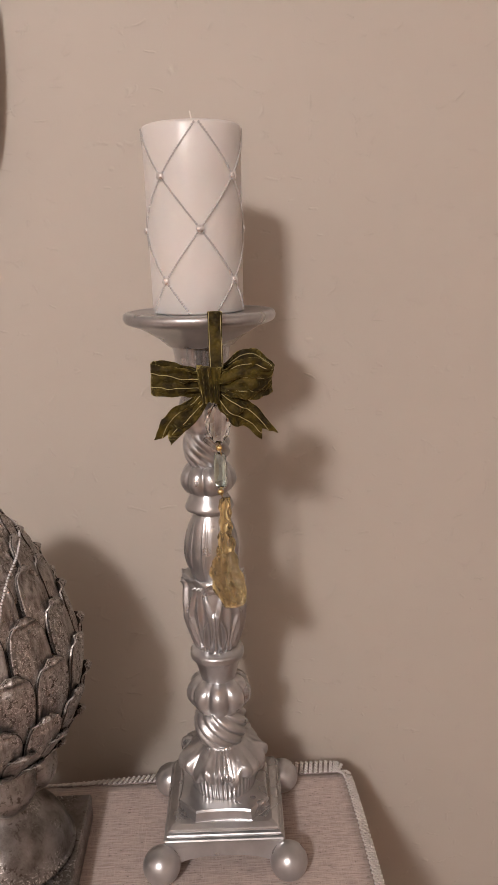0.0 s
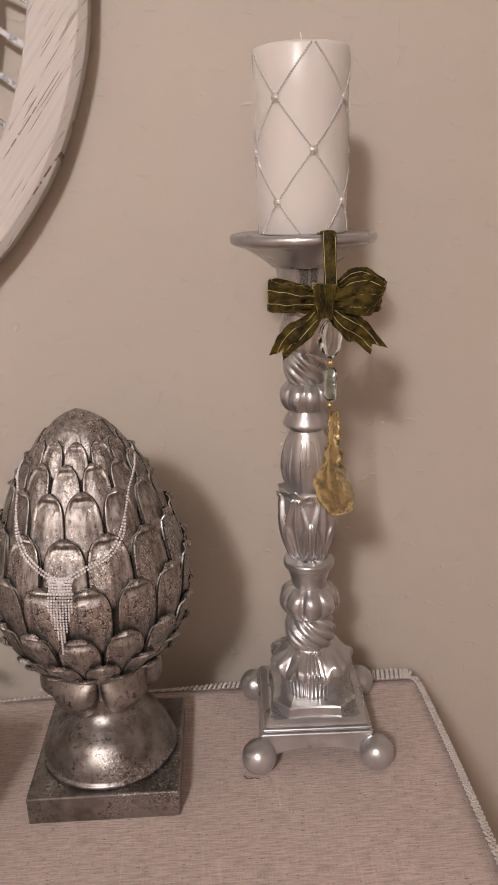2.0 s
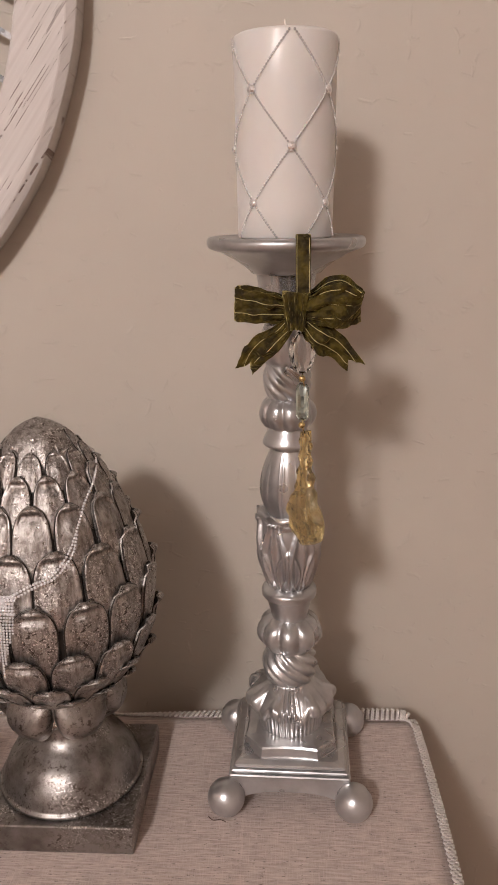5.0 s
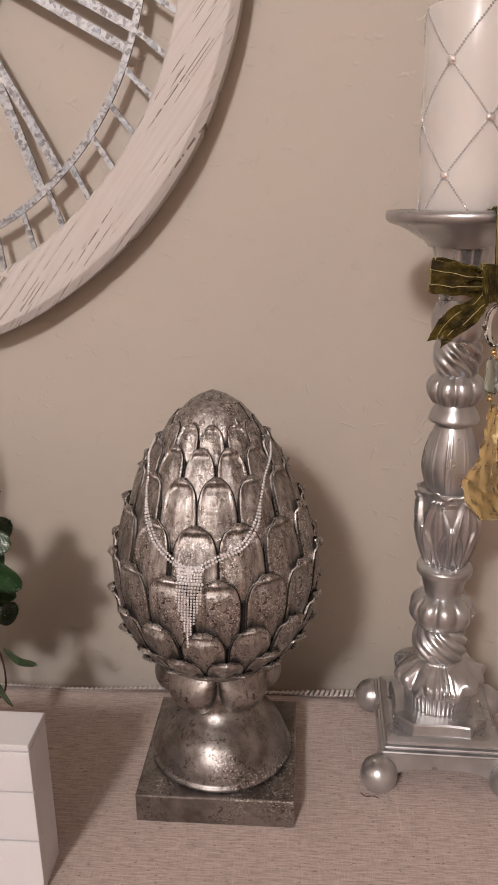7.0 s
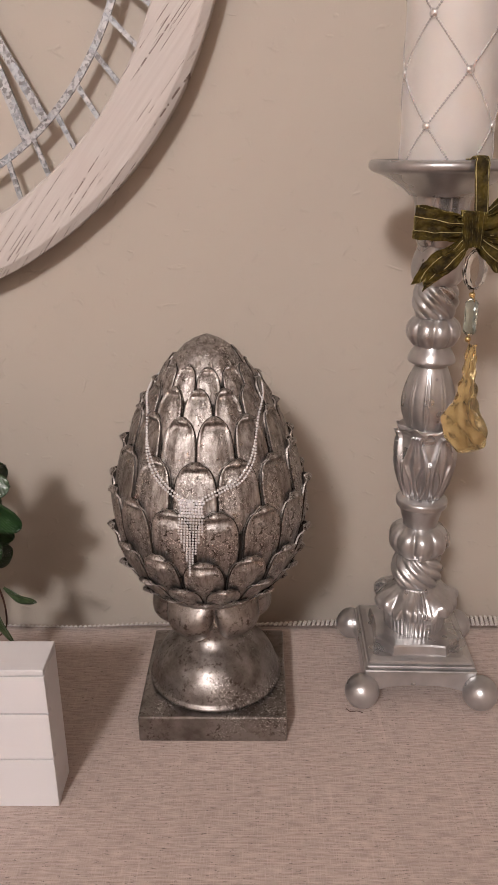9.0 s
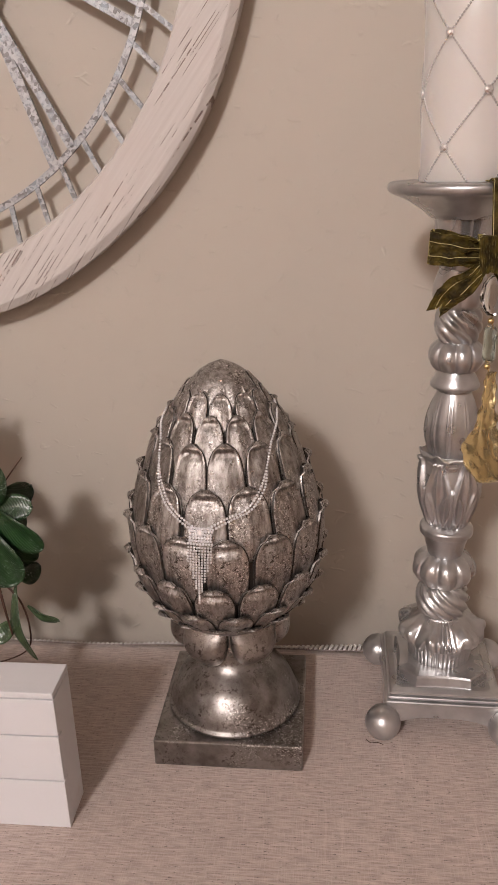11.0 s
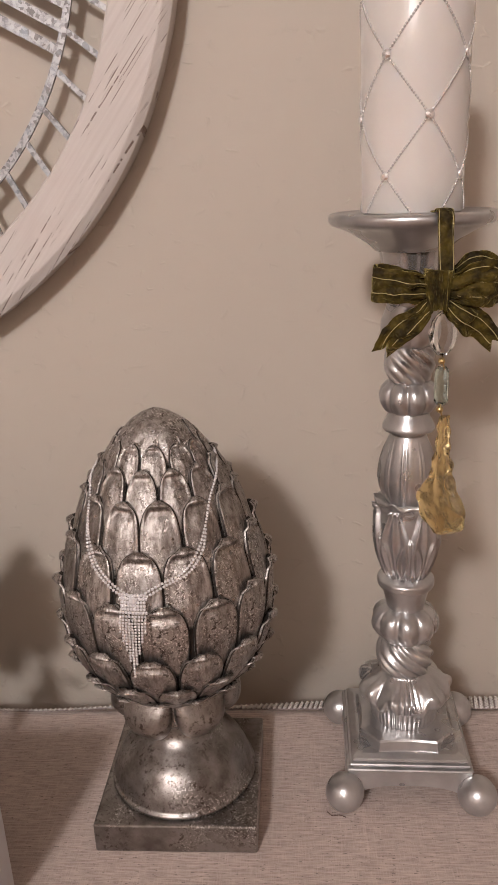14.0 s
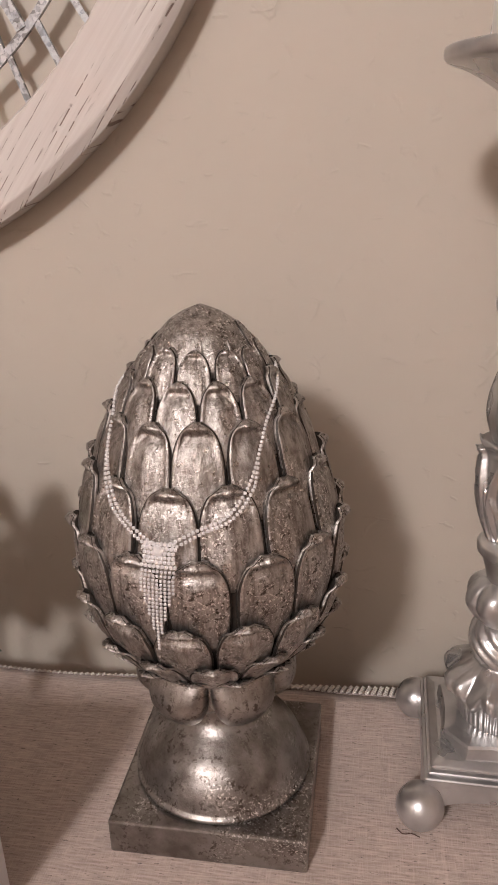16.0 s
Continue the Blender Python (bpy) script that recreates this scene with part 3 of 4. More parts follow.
def ribbon(name, rows, lines=(0.3, 0.7)):
    ob = part(name, strip(rows), VELVET, bow)
    m = len(rows[0]) - 1
    for f in lines:
        i, g = int(f * m), f * m - int(f * m)
        pts = [Vector(r[i]).lerp(Vector(r[i + 1]), g) for r in rows]
        mid = Vector((0, -0.0009, 0.0002))
        sb = tube(bmesh.new(), [p + mid for p in pts], 0.00028, 5)
        part("stitching", sb, STITCH, ob, "pale gold stitched line")
    return ob


def across(c, wvec, n=10, ripple=0.0, ph=0.0, pleat=0.0):
    c, wvec = Vector(c), Vector(wvec)
    row = []
    for k in range(n + 1):
        f = k / n - 0.5
        p = c + wvec * f
        crumple = noise.noise((p.x * 95 + p.z * 40, p.y * 40 + 7, p.z * 120 - p.x * 30))
        fold = pleat * (0.0030 * math.cos(f * 15 + 0.6) + 0.0012 * math.cos(f * 31 + ph * 0.3))
        row.append(tuple(p + Vector((0, ripple * math.sin(k * 1.1 + ph) - abs(crumple) * 0.0075 * (ripple != 0) + fold, 0.0016 * crumple * (ripple != 0)))))
    return row


def loop(path, widths, wdir, steps, ripple, pleats=1.0):
    rows = []
    cl = smoothed(path, steps)
    ws = smoothed([(w,) for w in widths], steps)
    ds = smoothed(wdir, steps)
    for i, (c, w, d) in enumerate(zip(cl, ws, ds)):
        near = max(0.12, 1 - math.hypot(c[0], c[2]) / 0.030)
        rows.append(across(c, Vector(d).normalized() * w[0], 22, ripple * 0.5 * math.sin(i * 0.7) + 0.0001, i * 0.4, near * pleats))
    return rows


up = (0.04, 0.0, 1.0)
ribbon("left_loop", loop([(0.001, 0.001, 0.0), (-0.008, 0.006, 0.002), (-0.022, 0.008, 0.004), (-0.036, 0.006, 0.005), (-0.0415, 0.0, 0.0045), (-0.037, -0.007, 0.0035), (-0.022, -0.009, 0.002), (-0.009, -0.006, 0.0005), (0.0, -0.002, 0.0)],
       [0.010, 0.014, 0.019, 0.0215, 0.022, 0.0222, 0.0200, 0.0155, 0.012], [up] * 9, 7, 0.0022))
ribbon("right_loop", loop([(0.0, 0.001, 0.001), (0.010, 0.007, 0.005), (0.024, 0.010, 0.0085), (0.036, 0.008, 0.008), (0.0425, 0.001, 0.004), (0.041, -0.007, 0.0015), (0.031, -0.012, 0.0035), (0.018, -0.011, 0.003), (0.008, -0.007, 0.001), (0.0, -0.002, 0.0)],
       [0.010, 0.015, 0.024, 0.029, 0.026, 0.025, 0.030, 0.0255, 0.016, 0.012], [(0, 0, 1), (-0.1, 0, 1), (-0.2, 0.15, 1), (-0.25, 0.1, 1), (-0.1, -0.35, 1), (0.25, -0.45, 0.9), (0.05, -0.15, 1), (-0.1, 0, 1), (0, 0, 1), (0, 0, 1)], 7, 0.0022), (0.2, 0.55, 0.85))


def tail(name, path, widths, dirs, notch):
    rows = loop(path, widths, dirs, 6, 0.001, 0.8)
    end = Vector(path[-1]) - Vector(path[-2])
    m = len(rows[-1])
    for back in (1, 2, 3):
        rows[-back] = [tuple(Vector(p) + end.normalized() * notch * (abs(k / (m - 1) - 0.5) * 2 - 0.5) * (1 - (back - 1) / 3)) for k, p in enumerate(rows[-back])]
    ribbon(name, rows)


tail("left_tail", [(-0.003, -0.002, -0.006), (-0.009, -0.007, -0.013), (-0.018, -0.010, -0.020), (-0.027, -0.006, -0.029), (-0.0335, -0.001, -0.039)], [0.007, 0.013, 0.0185, 0.0180, 0.0155], [(-0.7, 0, 0.7), (-0.72, 0.2, 0.68), (-0.76, 0.3, 0.6), (-0.80, -0.1, 0.52), (-0.66, -0.5, 0.40)], 0.009)
tail("right_tail", [(0.004, -0.002, -0.006), (0.010, -0.008, -0.012), (0.019, -0.010, -0.018), (0.030, -0.005, -0.027), (0.0385, -0.007, -0.036)], [0.007, 0.013, 0.0190, 0.0165, 0.0130], [(0.7, 0, 0.7), (0.66, 0.2, 0.7), (0.60, 0.3, 0.75), (0.72, -0.25, 0.66), (0.85, -0.3, 0.40)], 0.008)
kb = bmesh.new()
rows = []
for i in range(13):
    v = i / 12
    z = -0.0125 + 0.0245 * v
    half = 0.0066 + 0.0026 * v
    rows.append([kb.verts.new((half * math.cos(a) * (1 + 0.06 * math.cos(9 * a)), -0.0065 + 0.0085 * math.sin(a) * (1 + 0.22 * math.cos(13 * a + 2 * v)), z + 0.001 * math.sin(a * 3))) for a in [2 * math.pi * k / 60 for k in range(60)]])
grid_faces(kb, rows, True)
kb.faces.new(rows[0])
kb.faces.new(rows[-1])
part("knot", kb, VELVET, bow)
ribbon("hanger", [across((0.0048, y, z), (0.0098, 0, 0), 8, 0.0001) for z, y in ((0.004, -0.006), (0.012, -0.004), (0.025, -0.0015), (0.036, 0.002), (0.043, 0.0045), (0.0463, 0.0055), (0.0478, 0.008), (0.0478, 0.012), (0.0468, 0.022), (0.0466, 0.034))], (0.08, 0.92))


PX = 0.0045


def cut_stone(outline, depth, table, y, x, z):
    """A flat cut stone: table facet, bevel facets to the girdle, and the same behind."""
    bm, rr = bmesh.new(), []
    for f, d in ((table, -depth), (0.90, -depth * 0.45), (1.0, 0.0), (0.84, depth * 0.6), (table * 0.6, depth)):
        rr.append([bm.verts.new((x + f * px, y + d, z + f * pz + (0.5 * (1 - f) * pz * (table > 0.55)))) for px, pz in outline])
    grid_faces(bm, rr, True)
    bm.faces.new(rr[0])
    bm.faces.new(rr[-1])
    return bm


oval = [(0.0094 * math.sin(a) * (1 + 0.03 * math.cos(4 * a)), 0.0152 * math.cos(a)) for a in [2 * math.pi * (k + 0.5) / 10 for k in range(10)]]
part("oval_crystal", cut_stone(oval, 0.0052, 0.56, -0.006, PX, -0.0285), CRYSTAL, bow, "clear faceted oval crystal", smooth=False)
for z in (-0.0468, -0.0800):
    bm = bmesh.new()
    bmesh.ops.create_uvsphere(bm, u_segments=16, v_segments=10, radius=0.0024)
    bmesh.ops.translate(bm, verts=bm.verts, vec=(PX, -0.005, z))
    part("gold_bead", bm, GOLD, bow, "small gold bead")
bar = [(0.0026, 0.0134), (0.0048, 0.0108), (0.0048, -0.0108), (0.0026, -0.0134), (-0.0026, -0.0134), (-0.0048, -0.0108), (-0.0048, 0.0108), (-0.0026, 0.0134)]
tb = cut_stone(bar, 0.0034, 0.5, 0.0, 0.0, 0.0)
bmesh.ops.rotate(tb, verts=tb.verts, matrix=Matrix.Rotation(radians(-24), 3, "Z"))
bmesh.ops.translate(tb, verts=tb.verts, vec=(PX + 0.0005, -0.005, -0.0635))
part("tube_crystal", tb, GREENGLASS, bow, "pale green faceted bar crystal", smooth=False)
# baroque drop: a flat cast pendant with a scrolled edge, turned well away from the front
HALF = [(0.0, 0.0016), (0.004, 0.0030), (0.010, 0.0042), (0.018, 0.0050), (0.027, 0.0060), (0.033, 0.0088), (0.037, 0.0100), (0.041, 0.0094), (0.048, 0.0132), (0.055, 0.0195), (0.062, 0.0240), (0.068, 0.0250), (0.074, 0.0228), (0.079, 0.0172), (0.083, 0.0112), (0.0865, 0.0030)]
spin = Matrix.Rotation(radians(-60), 3, "Z")
db, sides = bmesh.new(), ([], [])
for h, w in smoothed(HALF, 5):
    for face in (0, 1):
        row = []
        for k in range(25):
            u = -1 + k / 12
            scroll = 1 + 0.04 * math.sin(h * 420 + (1.3 if u > 0 else 0)) * min(1, h / 0.03)
            body = (1 - u * u) ** 0.5
            rib = 0.0012 * math.exp(-(((abs(u) - 0.78) / 0.14) ** 2)) * (1 + math.sin(h * 540 + 3 * u)) + 0.0012 * noise.noise((u * 2.2, h * 130, 3 + face))
            rib += 0.0016 * math.exp(-((u / 0.22) ** 2)) * max(0.0, 1 - h / 0.06)
            deep = (0.0024 + 0.0022 * min(1, w / 0.015)) * body + rib * body ** 0.5
            row.append(db.verts.new(spin @ Vector((w * u * scroll, deep if face else -deep, 0)) + Vector((PX + 0.0028, -0.008, -0.0835 - h))))
        sides[face].append(row)
for rows in sides:
    grid_faces(db, rows)
    db.faces.new(rows[0]), db.faces.new(rows[-1])
bmesh.ops.remove_doubles(db, verts=db.verts, dist=0.00002)
for za, zb in ((-0.0425, -0.0520), (-0.0755, -0.0880)):
    part("wire_link", tube(bmesh.new(), [(PX + 0.0002, -0.0055, za), (PX + 0.0008, -0.006, (za + zb) / 2), (PX + 0.0016, -0.0072, zb)], 0.0005, 6), GOLD, bow, "thin gold wire")
part("amber_drop", db, AMBER, bow, "amber baroque drop with a scrolled knobbly edge")

# ---- artichoke finial ----
AX, AY = -0.188, -0.1765
art = thing("artichoke_finial", pose(AX, AY, Z0, 0, 0, -0.3), "antique silver artichoke finial on a square foot, wearing a necklace", "finial")
part("base_plate", box((-0.0642, -0.0642, 0), (0.0642, 0.0642, 0.0265), 0.0016, 2), ANTIQUE_FOOT, art, smooth=False)
part("foot_dome", lathe(smoothed([(0.0560, 0.0262), (0.0588, 0.0270), (0.0603, 0.0288), (0.0600, 0.0306), (0.0582, 0.0325), (0.0570, 0.0362), (0.0550, 0.0428), (0.0510, 0.0508), (0.0446, 0.0590), (0.0362, 0.0656), (0.0288, 0.0722), (0.0250, 0.0795), (0.0255, 0.0900), (0.0300, 0.1000)], 5), 72), ANTIQUE_FOOT, art)
PZ = [0.100, 0.112, 0.1255, 0.145, 0.16, 0.175, 0.2, 0.222, 0.25, 0.276, 0.30, 0.319, 0.331, 0.339, 0.3445, 0.3465]
PR = [0.030, 0.041, 0.0555, 0.0705, 0.0785, 0.0830, 0.0850, 0.0842, 0.0750, 0.0648, 0.0520, 0.0385, 0.0270, 0.0165, 0.0075, 0.001]
EGG = (-0.0015, 0.0)
radius_at = lambda z: float(np.interp(z, PZ, PR))
core = [(max(0.0008, radius_at(z) - 0.0072 * min(1, max(0, (0.338 - z) / 0.02))), z) for z in np.linspace(0.1, 0.3463, 60)]
part("core", lathe([q for q in core if q[1] < 0.314], 72, lambda th, z, r: r * (1 + (0.035 * math.cos(13 * th) * max(0, 1 - abs(z - 0.325) / 0.012))), lambda z: EGG), DARK_SILVER, art, "dark core between the petals")
part("tip", lathe([(r - 0.0008, z) for r, z in core if 0.3125 < z < 0.317] + [q for q in core if q[1] >= 0.317], 72, lambda th, z, r: r * (1 + 0.02 * math.cos(12 * th) * max(0, 1 - abs(z - 0.324) / 0.012)), lambda z: EGG), ANTIQUE, art)


def petal_mesh(zb, zt, half, curl):
    """An overlapping scale: arched outline, raised rim, rolled lip, and a dark flank down to the core."""
    bm, rows = bmesh.new(), []
    NU, NV = 18, 24
    arch_from = 0.50
    for j in range(NV + 1):
        v = 1 - (1 - j / NV) ** 1.6
        wid = 0.90 + 0.10 * min(1, v / 0.4)
        if v > arch_from:
            wid *= max(0.0, 1 - ((v - arch_from) / (1 - arch_from)) ** 2.9) ** 0.5
        wid = max(wid, 0.20)
        row = []
        lip = math.exp(-(((v - 0.955) / 0.045) ** 2))
        for i in range(NU + 1):
            u = math.sin(math.pi / 2 * (-1 + 2 * i / NU))
            z = zb + (zt - zb) * v - 0.0004 * u * u * v
            r = radius_at(z) - 0.0070 + 0.0064 * v ** 1.1 - 0.0022 * u * u * (0.4 + 0.6 * v)
            r += max(0.0024 * math.exp(-(((abs(u) - 0.88) / 0.11) ** 2)) * (0.5 + 0.5 * v), 1.55 * curl * lip * (1 - 0.25 * u * u))
            r -= (0.0010 + 0.75 * curl) * math.exp(-(((v - 0.845) / 0.055) ** 2)) * (1 - u * u)
            r += 0.0012 * math.cos(math.pi * u / 2) * math.sin(math.pi * min(1, v / 0.8))
            r += 0.0005 * math.sin(u * 9 + 2) * v * (1 - abs(u))
            a = u * half * wid
            row.append(bm.verts.new((r * math.cos(a), r * math.sin(a), z)))
        rows.append(row)
    grid_faces(bm, rows)
    top = len(bm.faces)
    rim = rows[0] + [r[-1] for r in rows[1:]] + rows[-1][-2::-1] + [r[0] for r in rows[-2:0:-1]]
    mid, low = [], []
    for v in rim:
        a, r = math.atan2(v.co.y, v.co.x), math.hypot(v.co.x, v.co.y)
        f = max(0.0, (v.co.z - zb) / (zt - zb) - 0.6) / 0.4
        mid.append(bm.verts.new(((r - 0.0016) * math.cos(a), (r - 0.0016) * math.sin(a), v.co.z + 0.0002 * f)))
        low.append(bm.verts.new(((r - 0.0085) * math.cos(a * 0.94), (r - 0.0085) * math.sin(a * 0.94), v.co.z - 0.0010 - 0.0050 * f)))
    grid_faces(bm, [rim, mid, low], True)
    bm.faces.ensure_lookup_table()
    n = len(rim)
    # flanks and outermost edge columns take the dark second slot
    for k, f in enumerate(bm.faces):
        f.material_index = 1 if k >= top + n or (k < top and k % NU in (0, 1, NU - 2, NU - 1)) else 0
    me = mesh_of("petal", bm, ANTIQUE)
    me.materials.append(DARK_SILVER)
    return me


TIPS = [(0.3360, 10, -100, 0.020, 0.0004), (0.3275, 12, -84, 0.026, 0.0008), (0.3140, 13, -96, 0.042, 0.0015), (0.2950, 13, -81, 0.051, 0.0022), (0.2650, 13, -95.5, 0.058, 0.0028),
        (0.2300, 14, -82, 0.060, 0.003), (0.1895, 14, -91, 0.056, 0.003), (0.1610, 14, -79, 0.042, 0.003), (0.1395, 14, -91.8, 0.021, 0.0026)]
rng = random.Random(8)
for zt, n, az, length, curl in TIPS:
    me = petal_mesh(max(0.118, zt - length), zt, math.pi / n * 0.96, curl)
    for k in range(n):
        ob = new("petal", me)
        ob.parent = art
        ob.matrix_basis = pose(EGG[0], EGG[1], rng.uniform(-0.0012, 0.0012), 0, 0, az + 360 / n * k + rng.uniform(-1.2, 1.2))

# drooping calyx petals under the bulb
def calyx_mesh():
    bm, rows = bmesh.new(), []
    NU, NV = 16, 16
    for j in range(NV + 1):
        v = j / NV
        wid = 0.99 * (1 if v < 0.30 else max(0.01, 1 - ((v - 0.30) / 0.70) ** 2.5) ** 0.5)
        row = []
        for i in range(NU + 1):
            u = math.sin(math.pi / 2 * (-1 + 2 * i / NU))
            z = 0.1250 - 0.047 * v + 0.003 * u * u
            r = 0.0440 - 0.0150 * v ** 1.4 + 0.0145 * math.sin(math.pi * min(1, 0.02 + v * 0.92)) ** 1.2 * max(0.0, 1 - u ** 4) ** 0.6
            a = u * radians(29.3) * wid
            row.append(bm.verts.new((r * math.cos(a), r * math.sin(a), z)))
        rows.append(row)
    grid_faces(bm, rows)
    bmesh.ops.recalc_face_normals(bm, faces=bm.faces)
    bmesh.ops.solidify(bm, geom=list(bm.faces), thickness=0.003)
    return mesh_of("calyx_petal", bm, ANTIQUE_SMOOTH)


cal = calyx_mesh()
for k in range(6):
    ob = new("calyx_petal", cal)
    ob.parent = art
    ob.matrix_basis = pose(-0.002, 0, 0, 0, 0, -60 + 60 * k + 6)
part("collar", lathe(smoothed([(0.026, 0.092), (0.040, 0.098), (0.0400, 0.106), (0.042, 0.114), (0.044, 0.124)], 4), 60, lambda th, z, r: r * (1 + 0.03 * math.cos(15 * th))), ANTIQUE, art)

# ---- rhinestone necklace ----
necklace = thing("rhinestone_necklace", pose(AX + EGG[0], AY, Z0), "sparkling silver rhinestone necklace draped over the artichoke finial", "necklace")


def on_egg(az, z, off=0.0035):
    r = radius_at(z) + off
    return (r * math.cos(radians(az)), r * math.sin(radians(az)), z)


SIDE_L = [(-97.8, 0.2395), (-104.7, 0.2442), (-115.3, 0.2539), (-126.2, 0.2673), (-138, 0.2825), (-152, 0.2956), (-176, 0.3046), (-205, 0.312), (-240, 0.316), (-265, 0.317)]
SIDE_R = [(-93.5, 0.2395), (-82.0, 0.2474), (-71.9, 0.2524), (-61.4, 0.2642), (-49.8, 0.2816), (-36.5, 0.2947), (-15.4, 0.3053), (10, 0.312), (50, 0.316), (95, 0.317)]
for side, sgn in ((SIDE_L, -1), (SIDE_R, 1)):
    for strand in range(2):
        chain = Beads()
        last = None
        for az, z in smoothed(side, 40):
            spread = strand * 0.0040 * max(0.0, min(1.0, 1 - (z - 0.266) / 0.012))
            if strand and spread < 0.0006:
                break
            p = Vector(on_egg(az + sgn * spread * 560, z - spread * 0.3, -0.0022 + 0.0062 * max(0.0, min(1.0, 1 - (z - 0.255) / 0.035))))
            if last is None or (p - last).length > 0.0022:
                chain.add(p, 0.00115)
                last = p
        chain.make("strand", STONE, necklace, smooth=False)
pend = Beads()
LENGTHS = [6, 9, 12, 16, 22, 17, 13, 9, 6]   # stones in each hanging row
for j in range(6):          # pave link between the two strands
    count = 9 - abs(j - 1) if j < 3 else 8 + (j - 3) // 2
    for i in range(count):
        pend.add(on_egg(-96.0 + (i - (count - 1) / 2) * 1.50, 0.2405 - j * 0.0022, 0.0050), 0.00122)
for i, count in enumerate(LENGTHS):
    for j in range(count):
        pend.add(on_egg(-96.2 - 0.06 * j + (i - 4) * 1.42, 0.2268 - j * 0.00222, 0.0046), 0.00096)
pend.make("pendant_fringe", STONE, necklace, "tapering rhinestone fringe", smooth=False)
bm = bmesh.new()
bmesh.ops.create_uvsphere(bm, u_segments=8, v_segments=6, radius=0.0028)
bmesh.ops.translate(bm, verts=bm.verts, vec=on_egg(-96, 0.2375, 0.006))
part("centre_stone", bm, STONE, necklace, smooth=False)

# ---- clock on the wall ----
CX, CZC = -0.53, 1.505
clock = thing("wall_clock", pose(CX, 0, CZC), "large round wall clock, whitewashed wooden rim and galvanized metal numerals", "clock")
pol = lambda r, deg, y=0.0: Vector((r * math.cos(radians(deg)), y, r * math.sin(radians(deg))))
bm, rows = bmesh.new(), []
SEG = 360
for k in range(SEG):
    deg = -180 + 360 * k / SEG
    ro = 0.3528 + 0.005 * max(0.0, min(1.0, (-52 - deg) / 20)) * max(0.0, min(1.0, (deg + 150) / 30)) + 0.0008 * noise.noise((k * 0.11, 0, 3)) + 0.0003 * noise.noise((k * 0.9, 5, 3))
    ri = 0.3095 + 0.0055 * max(0.0, min(1.0, (-48 - deg) / 28)) * max(0.0, min(1.0, (deg + 150) / 30)) + 0.0008 * noise.noise((k * 0.6, 9, 3)) + 0.0006 * noise.noise((k * 1.7, 2, 3))
    rows.append([bm.verts.new(pol(r, deg, y)) for r, y in ((ri, -0.009), (ri, -0.0295), (ri + 0.0015, -0.0315), (ro - 0.001, -0.0315), (ro + 0.0002, -0.0311), (ro + 0.0068, -0.0268), (ro + 0.0074, -0.0255), (ro + 0.0066, -0.0003), (ri + 0.008, -0.0003))])
rows.append(rows[0])
grid_faces(bm, rows, True)
part("wooden_rim", bm, WOOD, clock, "whitewashed cracked wooden ring", smooth=False)


def flat_bar(a, b, w, y0=-0.022, y1=-0.0185, w2=None):
    a, b = Vector(a), Vector(b)
    d = (b - a).normalized()
    s = Vector((-d.z, 0, d.x))
    bm = bmesh.new()
    w2 = w if w2 is None else w2
    ring = [a + s * w / 2, b + s * w2 / 2, b - s * w2 / 2, a - s * w / 2]
    f = [bm.verts.new((p.x, y0, p.z)) for p in ring]
    g = [bm.verts.new((p.x, y1, p.z)) for p in ring]
    bm.faces.new(f), bm.faces.new(g)
    grid_faces(bm, [f, g], True)
    return bm


def flat_ring(r0, r1, y0, y1, seg=180):
    bm = bmesh.new()
    rows = [[bm.verts.new(pol(r, 360 * k / seg, y)) for r, y in ((r0, y0), (r1, y0), (r1, y1), (r0, y1))] for k in range(seg)]
    rows.append(rows[0])
    grid_faces(bm, rows, True)
    return bm


part("minute_ring", flat_ring(0.2735, 0.2795, -0.0222, -0.0187), GALV, clock, "galvanized metal ring", smooth=False)
part("inner_ring", flat_ring(0.134, 0.148, -0.0222, -0.0187), GALV, clock, "galvanized metal ring", smooth=False)
for k in range(56):
    a = -44.0 + 360 / 56 * k
    part("minute_tick", flat_bar(pol(0.2790, a), pol(0.3195, a - 2.6), 0.0046, -0.0217, -0.0190), GALV, clock, smooth=False)


def stroke(p, q, w, dy=0.0):
    part("numeral_stroke", flat_bar(p, q, w, -0.0226 - dy, -0.0183 - dy), GALV, clock, smooth=False)


